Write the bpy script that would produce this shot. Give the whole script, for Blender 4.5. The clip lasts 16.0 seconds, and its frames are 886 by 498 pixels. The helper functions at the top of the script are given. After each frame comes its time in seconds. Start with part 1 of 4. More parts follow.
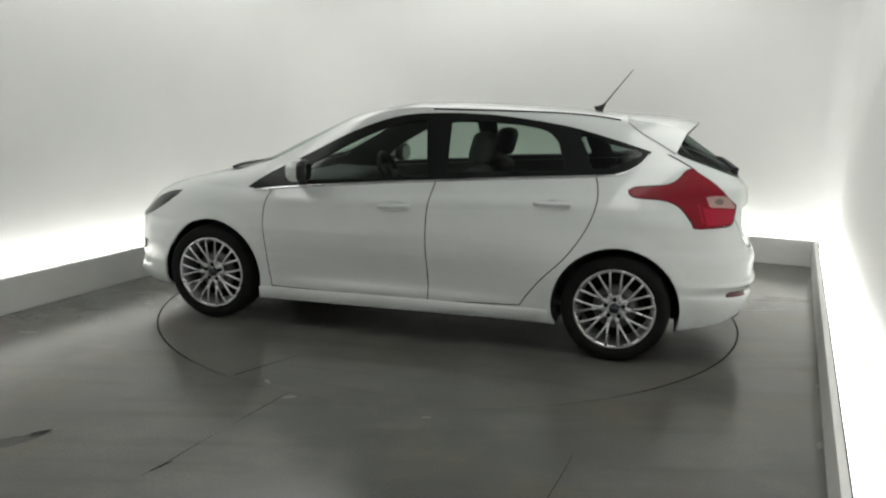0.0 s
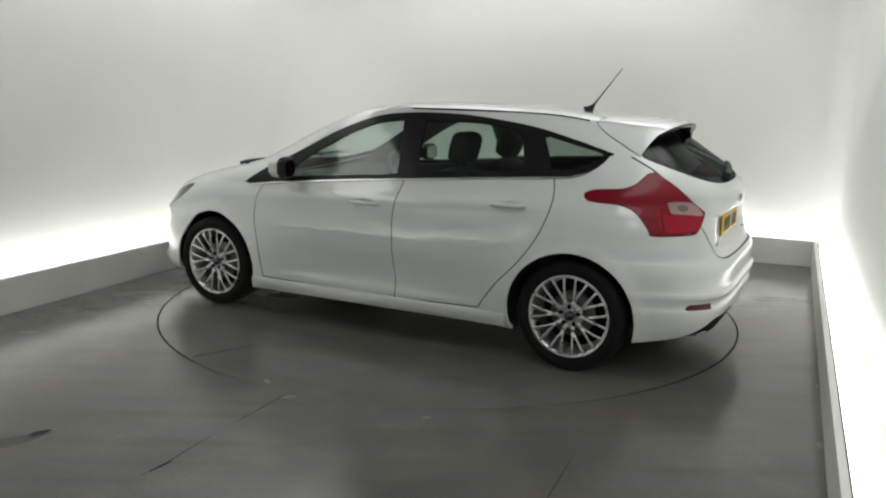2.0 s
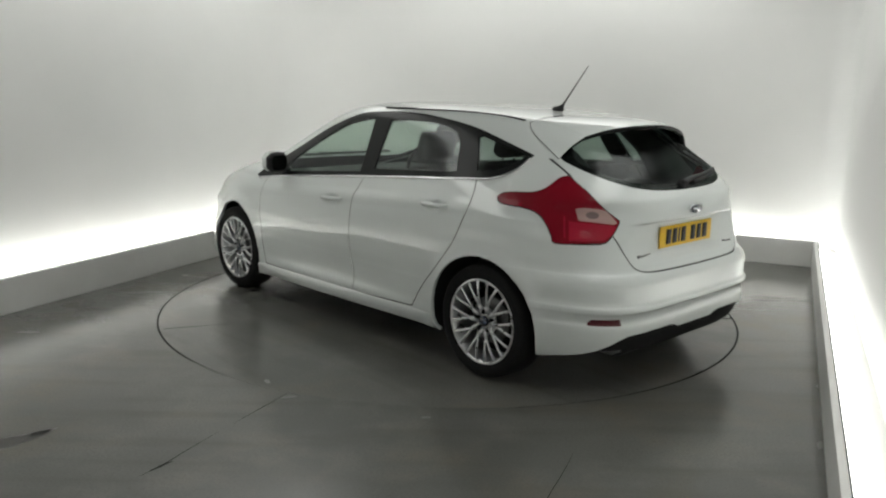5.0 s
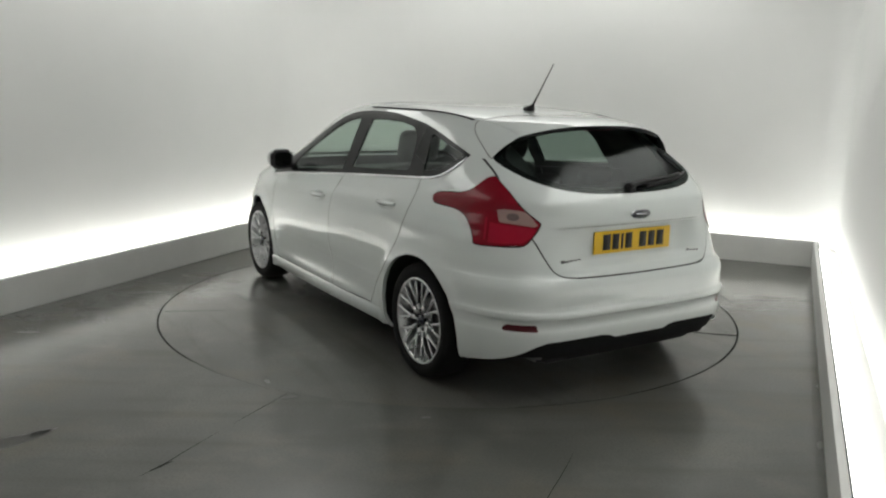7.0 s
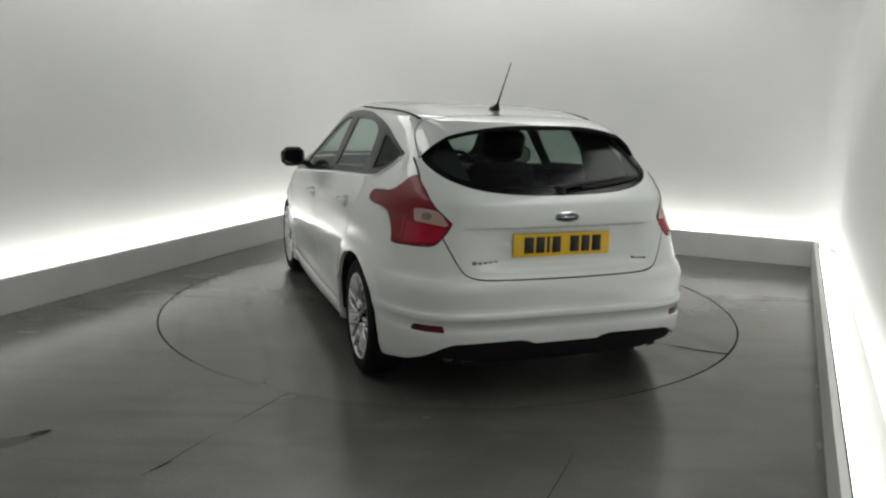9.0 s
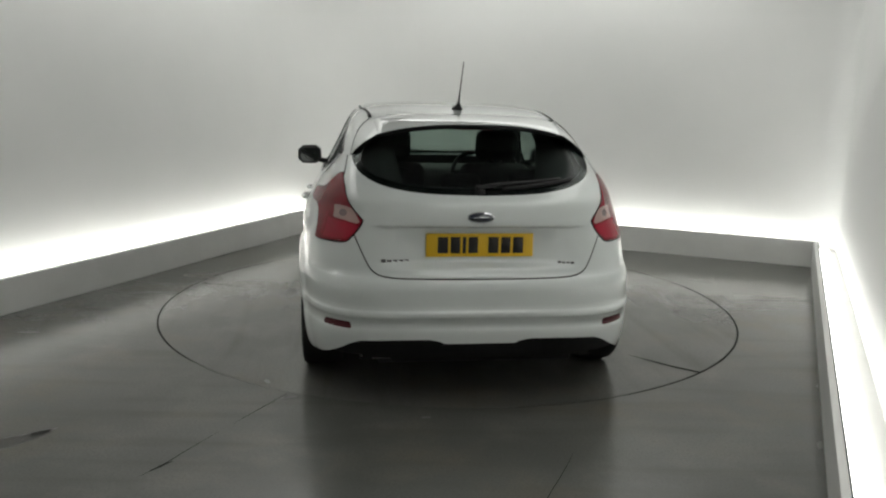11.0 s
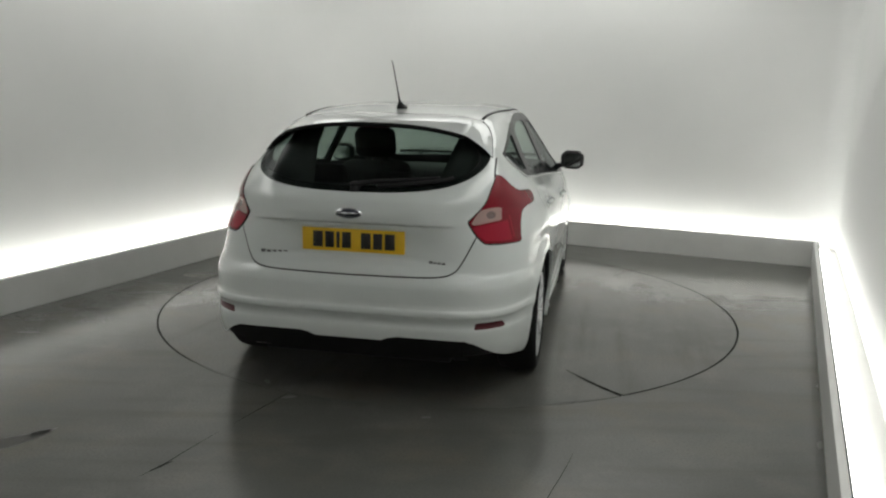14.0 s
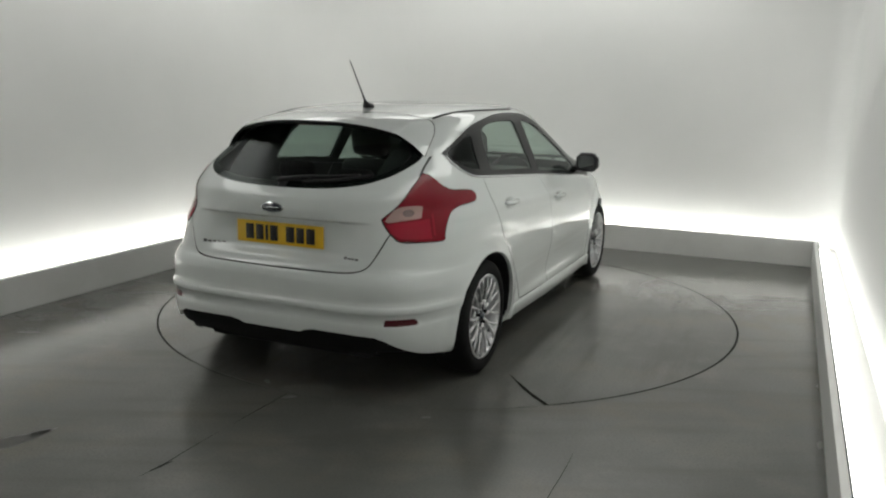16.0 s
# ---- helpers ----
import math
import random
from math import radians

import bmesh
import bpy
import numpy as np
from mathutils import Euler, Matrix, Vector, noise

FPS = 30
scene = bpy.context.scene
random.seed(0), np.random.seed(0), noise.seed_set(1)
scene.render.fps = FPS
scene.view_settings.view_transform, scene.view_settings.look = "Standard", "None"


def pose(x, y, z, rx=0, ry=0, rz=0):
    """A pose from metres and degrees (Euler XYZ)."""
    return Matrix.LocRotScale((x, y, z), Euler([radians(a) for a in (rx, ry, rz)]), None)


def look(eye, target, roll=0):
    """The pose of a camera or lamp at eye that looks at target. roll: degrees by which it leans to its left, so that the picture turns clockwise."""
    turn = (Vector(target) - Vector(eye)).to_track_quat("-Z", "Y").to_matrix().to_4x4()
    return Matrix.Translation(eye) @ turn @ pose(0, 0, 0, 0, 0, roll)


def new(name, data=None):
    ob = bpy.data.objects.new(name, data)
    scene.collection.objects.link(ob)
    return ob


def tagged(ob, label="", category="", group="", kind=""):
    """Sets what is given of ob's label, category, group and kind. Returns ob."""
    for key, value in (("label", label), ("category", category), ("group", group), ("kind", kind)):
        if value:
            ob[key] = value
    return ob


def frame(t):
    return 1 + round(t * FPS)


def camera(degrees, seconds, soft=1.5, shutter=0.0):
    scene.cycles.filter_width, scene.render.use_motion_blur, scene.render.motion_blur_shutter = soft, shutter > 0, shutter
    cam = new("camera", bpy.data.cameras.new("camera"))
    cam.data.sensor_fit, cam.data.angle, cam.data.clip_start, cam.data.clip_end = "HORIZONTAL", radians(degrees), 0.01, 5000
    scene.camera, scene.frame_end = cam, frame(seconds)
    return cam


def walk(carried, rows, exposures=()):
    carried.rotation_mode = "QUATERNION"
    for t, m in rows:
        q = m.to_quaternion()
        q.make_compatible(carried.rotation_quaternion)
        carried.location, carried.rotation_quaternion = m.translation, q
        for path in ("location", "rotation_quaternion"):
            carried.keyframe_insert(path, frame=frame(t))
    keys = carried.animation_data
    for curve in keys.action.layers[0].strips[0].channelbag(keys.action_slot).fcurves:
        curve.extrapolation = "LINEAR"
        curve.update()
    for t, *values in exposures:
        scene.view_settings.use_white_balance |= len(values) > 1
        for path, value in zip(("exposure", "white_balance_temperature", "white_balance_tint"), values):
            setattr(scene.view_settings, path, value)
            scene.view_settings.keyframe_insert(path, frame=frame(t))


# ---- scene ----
# ---------------------------------------------------------------- camera
cam = camera(58.11, 16.0, soft=2.2)
EYE = look((0.0, -5.731, 1.532), (-0.0349, -0.826, 0.5606), roll=1.12)
walk(cam, [(0.0, EYE), (16.0, EYE)], [(0.0, 0.20), (4.0, 0.08), (7.0, 0.02), (9.0, -0.09), (12.5, -0.17), (16.0, -0.10)])

# ---------------------------------------------------------------- light
WORLD = bpy.data.worlds.new("world")
scene.world = WORLD
WORLD.use_nodes = True
WORLD.node_tree.nodes["Background"].inputs[0].default_value = (0.9, 0.95, 1.0, 1)
WORLD.node_tree.nodes["Background"].inputs[1].default_value = 0.02
LED_POWER = 10.5        # cove strips behind the ledge
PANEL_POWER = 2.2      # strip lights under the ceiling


# ---------------------------------------------------------------- materials
def material(name, color, rough=0.5, metal=0.0, coat=0.0, spec=0.5):
    m = bpy.data.materials.new(name)
    m.use_nodes = True
    b = m.node_tree.nodes["Principled BSDF"]
    b.inputs["Base Color"].default_value = (*color, 1)
    b.inputs["Roughness"].default_value = rough
    b.inputs["Metallic"].default_value = metal
    b.inputs["Coat Weight"].default_value = coat
    b.inputs["Coat Roughness"].default_value = 0.03
    b.inputs["Coat IOR"].default_value = 1.6
    b.inputs["Specular IOR Level"].default_value = spec
    return m


def nodes_of(m):
    t = m.node_tree
    return t, t.nodes["Principled BSDF"]


def noise_node(t, scale, detail=4.0, rough=0.55, stretch=(1, 1, 1), kind="Object"):
    co = t.nodes.new("ShaderNodeTexCoord")
    mp = t.nodes.new("ShaderNodeMapping")
    mp.inputs["Scale"].default_value = stretch
    n = t.nodes.new("ShaderNodeTexNoise")
    n.inputs["Scale"].default_value = scale
    n.inputs["Detail"].default_value = detail
    n.inputs["Roughness"].default_value = rough
    t.links.new(co.outputs[kind], mp.inputs["Vector"])
    t.links.new(mp.outputs[0], n.inputs["Vector"])
    return n


def ramp(t, src, stops):
    r = t.nodes.new("ShaderNodeValToRGB")
    while len(r.color_ramp.elements) < len(stops):
        r.color_ramp.elements.new(0.5)
    for e, (p, c) in zip(r.color_ramp.elements, stops):
        e.position = p
        e.color = (*c, 1) if len(c) == 3 else c
    t.links.new(src, r.inputs[0])
    return r


def grey(v):
    return (v, v, v)


def bump(t, b, src, strength, distance):
    n = t.nodes.new("ShaderNodeBump")
    n.inputs["Strength"].default_value = strength
    n.inputs["Distance"].default_value = distance
    t.links.new(src, n.inputs["Height"])
    t.links.new(n.outputs[0], b.inputs["Normal"])


def mottled(name, dark, light, scale, rough=(0.4, 0.6), bumps=(0.1, 0.002), fine=60.0, **kw):
    """Two scales of variation: broad stains and a fine grain."""
    m = material(name, dark, **kw)
    t, b = nodes_of(m)
    broad = noise_node(t, scale, 5)
    grain = noise_node(t, fine, 3)
    mix = t.nodes.new("ShaderNodeMath")
    mix.operation = "MULTIPLY_ADD"
    t.links.new(grain.outputs[0], mix.inputs[0])
    mix.inputs[1].default_value = 0.25
    t.links.new(broad.outputs[0], mix.inputs[2])
    c = ramp(t, mix.outputs[0], [(0.4, dark), (0.85, light)])
    t.links.new(c.outputs[0], b.inputs["Base Color"])
    r = ramp(t, broad.outputs[0], [(0.3, grey(rough[0])), (0.7, grey(rough[1]))])
    t.links.new(r.outputs[0], b.inputs["Roughness"])
    bump(t, b, grain.outputs[0], *bumps)
    return m


def glass_material(name, tint, gloss_rough=0.01, sheen=0.9, graze=0.55, base=0.08):
    m = bpy.data.materials.new(name)
    m.use_nodes = True
    t = m.node_tree
    t.nodes.clear()
    out = t.nodes.new("ShaderNodeOutputMaterial")
    mix = t.nodes.new("ShaderNodeMixShader")
    tr = t.nodes.new("ShaderNodeBsdfTransparent")
    tr.inputs[0].default_value = (*tint, 1)
    gl = t.nodes.new("ShaderNodeBsdfGlossy")
    gl.inputs["Roughness"].default_value = gloss_rough
    gl.inputs["Color"].default_value = (sheen, sheen * 1.03, sheen * 1.03, 1)
    lw = t.nodes.new("ShaderNodeLayerWeight")
    lw.inputs[0].default_value = 0.5
    pw = t.nodes.new("ShaderNodeMath")
    pw.operation = "POWER"
    t.links.new(lw.outputs["Facing"], pw.inputs[0])
    pw.inputs[1].default_value = 4.5
    fr = t.nodes.new("ShaderNodeMath")
    fr.operation = "MULTIPLY_ADD"
    t.links.new(pw.outputs[0], fr.inputs[0])
    fr.inputs[1].default_value = graze
    fr.inputs[2].default_value = base
    t.links.new(fr.outputs[0], mix.inputs[0])
    t.links.new(tr.outputs[0], mix.inputs[1])
    t.links.new(gl.outputs[0], mix.inputs[2])
    t.links.new(mix.outputs[0], out.inputs[0])
    return m


def glow(name, color, power):
    m = bpy.data.materials.new(name)
    m.use_nodes = True
    t, b = nodes_of(m)
    b.inputs["Base Color"].default_value = (0.8, 0.8, 0.8, 1)
    b.inputs["Emission Color"].default_value = (*color, 1)
    b.inputs["Emission Strength"].default_value = power
    return m


def blend(t, fac, a, b, lo=0.3, hi=0.7):
    """Mixes two colours by a grey value between lo and hi."""
    r = t.nodes.new("ShaderNodeMapRange")
    r.interpolation_type = "SMOOTHSTEP"
    r.inputs["From Min"].default_value, r.inputs["From Max"].default_value = lo, hi
    t.links.new(fac, r.inputs["Value"])
    m = t.nodes.new("ShaderNodeMix")
    m.data_type = "RGBA"
    t.links.new(r.outputs[0], m.inputs[0])
    for sock, v in ((m.inputs[6], a), (m.inputs[7], b)):
        if isinstance(v, tuple):
            sock.default_value = (*v, 1)
        else:
            t.links.new(v, sock)
    return m.outputs[2]


def floor_material(name):
    m = material(name, (0.1, 0.1, 0.095), rough=0.3)
    t, b = nodes_of(m)
    broad = noise_node(t, 0.55, 3, 0.5)
    mid = noise_node(t, 2.6, 4, 0.55)
    fine = noise_node(t, 90.0, 3)
    drag = noise_node(t, 3.0, 3, 0.5, (0.25, 2.2, 1.0))
    c = blend(t, broad.outputs[0], (0.104, 0.106, 0.098), (0.143, 0.143, 0.132))
    c = blend(t, mid.outputs[0], c, (0.165, 0.163, 0.150), 0.4, 0.9)
    c = blend(t, drag.outputs[0], c, (0.090, 0.087, 0.077), 0.45, 0.95)
    warm = noise_node(t, 1.3, 4, 0.6)
    c = blend(t, warm.outputs[0], c, (0.128, 0.115, 0.090), 0.45, 0.85)
    c = blend(t, fine.outputs[0], c, (0.088, 0.087, 0.079), 0.35, 1.0)
    t.links.new(c, b.inputs["Base Color"])
    r = blend(t, mid.outputs[0], grey(0.185), grey(0.23), 0.25, 0.75)
    t.links.new(r, b.inputs["Roughness"])
    bump(t, b, fine.outputs[0], 0.02, 0.001)
    return m


WALL = mottled("white_wall_paint", (0.76, 0.765, 0.755), (0.8, 0.8, 0.79), 1.3, (0.55, 0.7), (0.05, 0.001), 140)
CEILING = mottled("grey_ceiling_paint", (0.22, 0.22, 0.22), (0.27, 0.27, 0.27), 2.0, (0.7, 0.8), (0.05, 0.001), 90)
LEDGE = mottled("ledge_paint", (0.68, 0.68, 0.66), (0.76, 0.76, 0.745), 3.0, (0.45, 0.6), (0.08, 0.001), 90)
FLOOR = floor_material("painted_concrete")
# cracks and joints, and the shade put into the turntable's gap
CRACK_AND_GAP = material("crack_and_gap_dark", (0.016, 0.016, 0.014), 0.9, spec=0.0)
STAIN = mottled("floor_stain", (0.035, 0.034, 0.028), (0.075, 0.072, 0.062), 14, (0.35, 0.5), (0.05, 0.001), 120)
PIT = material("pit_dark", (0.02, 0.02, 0.02), 0.9)
LED = glow("led_strip_light", (1.0, 1.0, 0.945), LED_POWER)
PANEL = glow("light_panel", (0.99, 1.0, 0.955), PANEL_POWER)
PAINT = mottled("white_car_paint", (0.665, 0.70, 0.69), (0.695, 0.73, 0.715), 2.0, (0.35, 0.42), (0.0, 0.0005), 200, coat=1.0, spec=0.22)
TRIM = mottled("black_plastic", (0.011, 0.011, 0.012), (0.020, 0.020, 0.021), 12, (0.45, 0.6), (0.2, 0.0006), 260, spec=0.3)
GLOSSBLACK = material("gloss_black", (0.014, 0.015, 0.015), 0.2, spec=0.12)
SEAL = material("lamp_seal_rubber", (0.02, 0.012, 0.013), 0.6, spec=0.2)
SEAM = material("seam_dark", (0.03, 0.03, 0.03), 0.8)
LINER = mottled("interior_trim", (0.075, 0.076, 0.076), (0.115, 0.116, 0.115), 8, (0.7, 0.85), (0.2, 0.001), 200)
CLOTH = mottled("seat_cloth", (0.05, 0.052, 0.052), (0.09, 0.092, 0.092), 30, (0.85, 0.95), (0.4, 0.001), 320)
RUBBER = mottled("tyre_rubber", (0.009, 0.009, 0.009), (0.016, 0.016, 0.016), 9, (0.7, 0.85), (0.25, 0.001), 180, spec=0.12)
ALLOY = mottled("silver_alloy", (0.60, 0.60, 0.61), (0.70, 0.70, 0.71), 14, (0.25, 0.36), (0.05, 0.0003), 240, metal=0.85)
CHROME = material("chrome", (0.75, 0.76, 0.77), 0.12, 1.0)
STEEL = mottled("brake_steel", (0.12, 0.12, 0.12), (0.22, 0.22, 0.22), 20, (0.4, 0.55), (0.1, 0.0005), 200, metal=0.8)
GLASS_SIDE = glass_material("green_tinted_glass", (0.62, 0.70, 0.65), 0.07, 0.85, 0.5, 0.058)
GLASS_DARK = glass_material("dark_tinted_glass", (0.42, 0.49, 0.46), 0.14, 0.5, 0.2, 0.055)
GLASS_CLEAR = glass_material("windscreen_glass", (0.74, 0.84, 0.78))
# mirror glass: the dimness of what it reflects is put into the colour
MIRROR = material("dimmed_mirror_silvering", (0.30, 0.31, 0.305), 0.05, 1.0)
RED = material("red_lamp_lens", (0.215, 0.005, 0.015), 0.22, coat=0.15, spec=0.2)
RED_BRIGHT = material("bright_red_lamp_lens", (0.35, 0.011, 0.030), 0.2, coat=0.1, spec=0.2)
RED_DARK = material("dark_red_lamp_lens", (0.075, 0.003, 0.008), 0.28, coat=0.12, spec=0.3)
CLEAR = material("clear_lamp_lens", (0.42, 0.27, 0.25), 0.22, 0.1, coat=0.3)
# lamp bowl, with the shade inside it put into a darker colour
LAMP_BOWL = material("lamp_bowl_shade", (0.24, 0.17, 0.165), 0.25, 0.3, coat=0.4)
LAMP_DARK = material("smoked_lamp_lens", (0.05, 0.055, 0.058), 0.2, 0.1, coat=0.3)
YELLOW = material("yellow_plate", (0.80, 0.50, 0.02), 0.4)
BLACK_INK = material("black_ink", (0.015, 0.013, 0.012), 0.5)
BLUE = material("blue_enamel", (0.014, 0.02, 0.04), 0.2, coat=0.8)


# ---------------------------------------------------------------- mesh helpers
def part(name, bm, mat, parent=None, label="", smooth=True, inner=None):
    me = bpy.data.meshes.new(name)
    bm.normal_update()
    for f in bm.faces:
        f.smooth = smooth
    bm.to_mesh(me)
    bm.free()
    me.materials.append(mat)
    if inner:
        me.materials.append(inner)
    ob = new(name, me)
    if parent:
        ob.parent = parent
    if label:
        tagged(ob, label=label)
    return ob


def empty(name, m=None):
    ob = new(name)
    ob.empty_display_size = 0.2
    if m is not None:
        ob.matrix_basis = m
    return ob


def add_box(bm, lo, hi, bevel=0.0, m=None, segs=2):
    size = [h - l for l, h in zip(lo, hi)]
    mid = [(h + l) / 2 for l, h in zip(lo, hi)]
    tmp = bmesh.new()
    bmesh.ops.create_cube(tmp, size=1.0, matrix=Matrix.Translation(mid) @ Matrix.Diagonal((*size, 1)))
    if bevel:
        bmesh.ops.bevel(tmp, geom=tmp.edges[:], offset=bevel, segments=segs, affect="EDGES", profile=0.5)
    if m is not None:
        bmesh.ops.transform(tmp, matrix=m, verts=tmp.verts)
    join(bm, tmp)


def join(bm, tmp):
    vs = [bm.verts.new(v.co) for v in tmp.verts]
    for v, n in zip(tmp.verts, range(len(vs))):
        v.index = n
    for f in tmp.faces:
        try:
            bm.faces.new([vs[v.index] for v in f.verts])
        except ValueError:
            pass
    tmp.free()


def add_tube(bm, pts, radius, sides=10, cap=True, flat=1.0):
    """A round bar through the points; radius may be a list."""
    pts = [Vector(p) for p in pts]
    rads = radius if isinstance(radius, (list, tuple)) else [radius] * len(pts)
    rings = []
    for i, p in enumerate(pts):
        d = (pts[min(i + 1, len(pts) - 1)] - pts[max(i - 1, 0)]).normalized()
        side = d.cross(Vector((0, 0, 1)))
        if side.length < 1e-3:
            side = d.cross(Vector((0, 1, 0)))
        side.normalize()
        up = side.cross(d).normalized()
        rings.append([bm.verts.new(p + rads[i] * (math.cos(a) * side + flat * math.sin(a) * up))
                      for a in (2 * math.pi * k / sides for k in range(sides))])
    for a, b in zip(rings, rings[1:]):
        for k in range(sides):
            bm.faces.new((a[k], a[(k + 1) % sides], b[(k + 1) % sides], b[k]))
    if cap:
        bm.faces.new(rings[0][::-1])
        bm.faces.new(rings[-1])


def lathe(bm, profile, segs=48, m=None, closed=False):
    """Turns a profile of (radius, y) about the y axis."""
    rings = []
    for r, y in profile:
        ring = []
        for k in range(segs):
            a = 2 * math.pi * k / segs
            v = Vector((r * math.cos(a), y, r * math.sin(a)))
            ring.append(bm.verts.new(m @ v if m is not None else v))
        rings.append(ring)
    pairs = list(zip(rings, rings[1:]))
    if closed:
        pairs.append((rings[-1], rings[0]))
    for a, b in pairs:
        for k in range(segs):
            bm.faces.new((a[k], b[k], b[(k + 1) % segs], a[(k + 1) % segs]))


def prism(bm, outline, m, depth, bevel=0.0):
    """A flat outline (u, v) drawn out along its normal, at the pose m."""
    tmp = bmesh.new()
    f = tmp.faces.new([tmp.verts.new((u, v, 0)) for u, v in outline])
    if f.normal.z < 0:
        f.normal_flip()
    r = bmesh.ops.extrude_face_region(tmp, geom=[f])
    bmesh.ops.translate(tmp, vec=(0, 0, depth), verts=[g for g in r["geom"] if isinstance(g, bmesh.types.BMVert)])
    bmesh.ops.recalc_face_normals(tmp, faces=tmp.faces)
    if bevel:
        bmesh.ops.bevel(tmp, geom=tmp.edges[:], offset=bevel, segments=1, affect="EDGES")
    bmesh.ops.transform(tmp, matrix=m, verts=tmp.verts)
    join(bm, tmp)


# ---------------------------------------------------------------- the studio
# The room stands turned by TURN to the world; n runs across it, d along it, the turntable's centre is its origin.
TURN = -22.7
ROOM = pose(0, 0, 0, 0, 0, TURN)
HALF, BACK, FRONT = 2.51, 2.67, -8.0     # inner faces of the ledge, and the wall behind the camera
STRIPS_FROM = -4.1      # where the ceiling's strip lights begin
LIP, TROUGH, LEDGE_TOP, ROOF = 0.034, 0.166, 0.245, 3.1
WALL_N, WALL_D, WALL_F = HALF + LIP + TROUGH, BACK + LIP + TROUGH, FRONT
DISC, GAP = 2.022, 0.0130


SKEW = 0.0055       # the east ledge runs a little out of square


def room_part(name, boxes, mat, label, category, bevel=0.0, kind="structure", skew=0.0):
    bm = bmesh.new()
    for lo, hi in boxes:
        add_box(bm, lo, hi, bevel)
    for v in bm.verts:
        v.co.x -= skew * (BACK - v.co.y)
    bmesh.ops.transform(bm, matrix=ROOM, verts=bm.verts)
    ob = part(name, bm, mat, smooth=False)
    return tagged(ob, label, category, kind=kind)


def build_room():
    t = 0.15
    # floor: one sheet with a round opening for the turntable
    bm = bmesh.new()
    segs = 128
    inner = [bm.verts.new((DISC + GAP) * Vector((math.cos(a), math.sin(a), 0))) for a in (2 * math.pi * k / segs for k in range(segs))]
    low = [bm.verts.new(v.co - Vector((0, 0, 0.12))) for v in inner]
    outer = []
    for k in range(segs):
        a = 2 * math.pi * k / segs
        c, s = math.cos(a), math.sin(a)
        far = min((WALL_N) / max(abs(c), 1e-6), ((WALL_D) / s if s > 1e-6 else (WALL_F / s if s < -1e-6 else 1e9)))
        p = ROOM @ Vector((c * far, s * far, 0))
        outer.append(p)
    rot = [ROOM @ v.co for v in inner]
    for v, p in zip(inner, rot):
        v.co = p
    for v, w in zip(low, inner):
        v.co = w.co - Vector((0, 0, 0.12))
    outs = [bm.verts.new(p) for p in outer]
    for k in range(segs):
        j = (k + 1) % segs
        bm.faces.new((inner[k], outs[k], outs[j], inner[j]))
        bm.faces.new((low[k], inner[k], inner[j], low[j]))
    # room corners
    for sn, dd in ((1, WALL_D), (-1, WALL_D), (-1, WALL_F), (1, WALL_F)):
        c = ROOM @ Vector((sn * WALL_N, dd, 0))
        ks = sorted(range(segs), key=lambda k: (outs[k].co - c).length)[:2]
        k, j = (min(ks), max(ks)) if abs(ks[0] - ks[1]) == 1 else (max(ks), min(ks))
        if min((outs[i].co - c).length for i in ks) > 1e-4:
            bm.faces.new((outs[k], bm.verts.new(c), outs[j]))
    bmesh.ops.recalc_face_normals(bm, faces=bm.faces)
    tagged(part("floor", bm, FLOOR, smooth=False), "glossy grey painted concrete floor with scuffs and cracks", "floor", kind="structure")
    bm = bmesh.new()
    bmesh.ops.create_circle(bm, cap_ends=True, segments=64, radius=DISC + 0.1, matrix=Matrix.Translation((0, 0, -0.12)))
    tagged(part("turntable_pit", bm, PIT, smooth=False), "dark pit under the turntable", "pit", kind="structure")

    e = WALL_N + t
    for name, n0, n1 in (("wall_west", -e, -WALL_N), ("wall_east", WALL_N, e)):
        room_part(name, [((n0, WALL_F, 0), (n1, WALL_D, ROOF))], WALL, "plain white painted studio wall lit from below", "wall")
    room_part("wall_north", [((-e, WALL_D, 0), (e, WALL_D + t, ROOF))], WALL, "plain white painted studio back wall", "wall")
    room_part("wall_south", [((-e, WALL_F - t, 0), (e, WALL_F, ROOF))], WALL, "plain white painted studio front wall", "wall")
    room_part("ceiling", [((-e, WALL_F - t, ROOF), (e, WALL_D + t, ROOF + t))], CEILING, "dark grey ceiling", "ceiling")
    for name, cn, cd, r in (("wall_corner_west", -WALL_N, WALL_D, 1.1), ("wall_corner_east", WALL_N, WALL_D, 0.22)):
        bm = bmesh.new()
        sg = 1 if cn > 0 else -1
        rows = []
        for k in range(25):
            a = math.pi / 2 * k / 24
            n, d = cn - sg * r * (1 - math.sin(a)), cd - r * (1 - math.cos(a))
            rows.append([bm.verts.new(ROOM @ Vector((n - sg * 0.0003, d - 0.0003, z))) for z in (0.0, ROOF - 0.001)])
        for a, b in zip(rows, rows[1:]):
            bm.faces.new((a[0], b[0], b[1], a[1]))
        bmesh.ops.recalc_face_normals(bm, faces=bm.faces)
        tagged(part(name, bm, WALL), "smoothly curved white corner between the walls", "wall", kind="structure")
    # ledge boards
    lt = LEDGE_TOP
    sd = FRONT + TROUGH + LIP
    text = "low white board ledge hiding a light strip"
    room_part("ledge_west", [((-HALF - LIP, sd - LIP, 0), (-HALF, BACK + LIP, lt))], LEDGE, text, "ledge", 0.004)
    room_part("ledge_east", [((HALF, sd - LIP, 0), (HALF + LIP, BACK + LIP, lt))], LEDGE, text, "ledge", 0.004, skew=SKEW)
    room_part("ledge_north", [((-HALF + 0.001, BACK, 0), (HALF - 0.001, BACK + LIP, lt))], LEDGE, text, "ledge", 0.004)
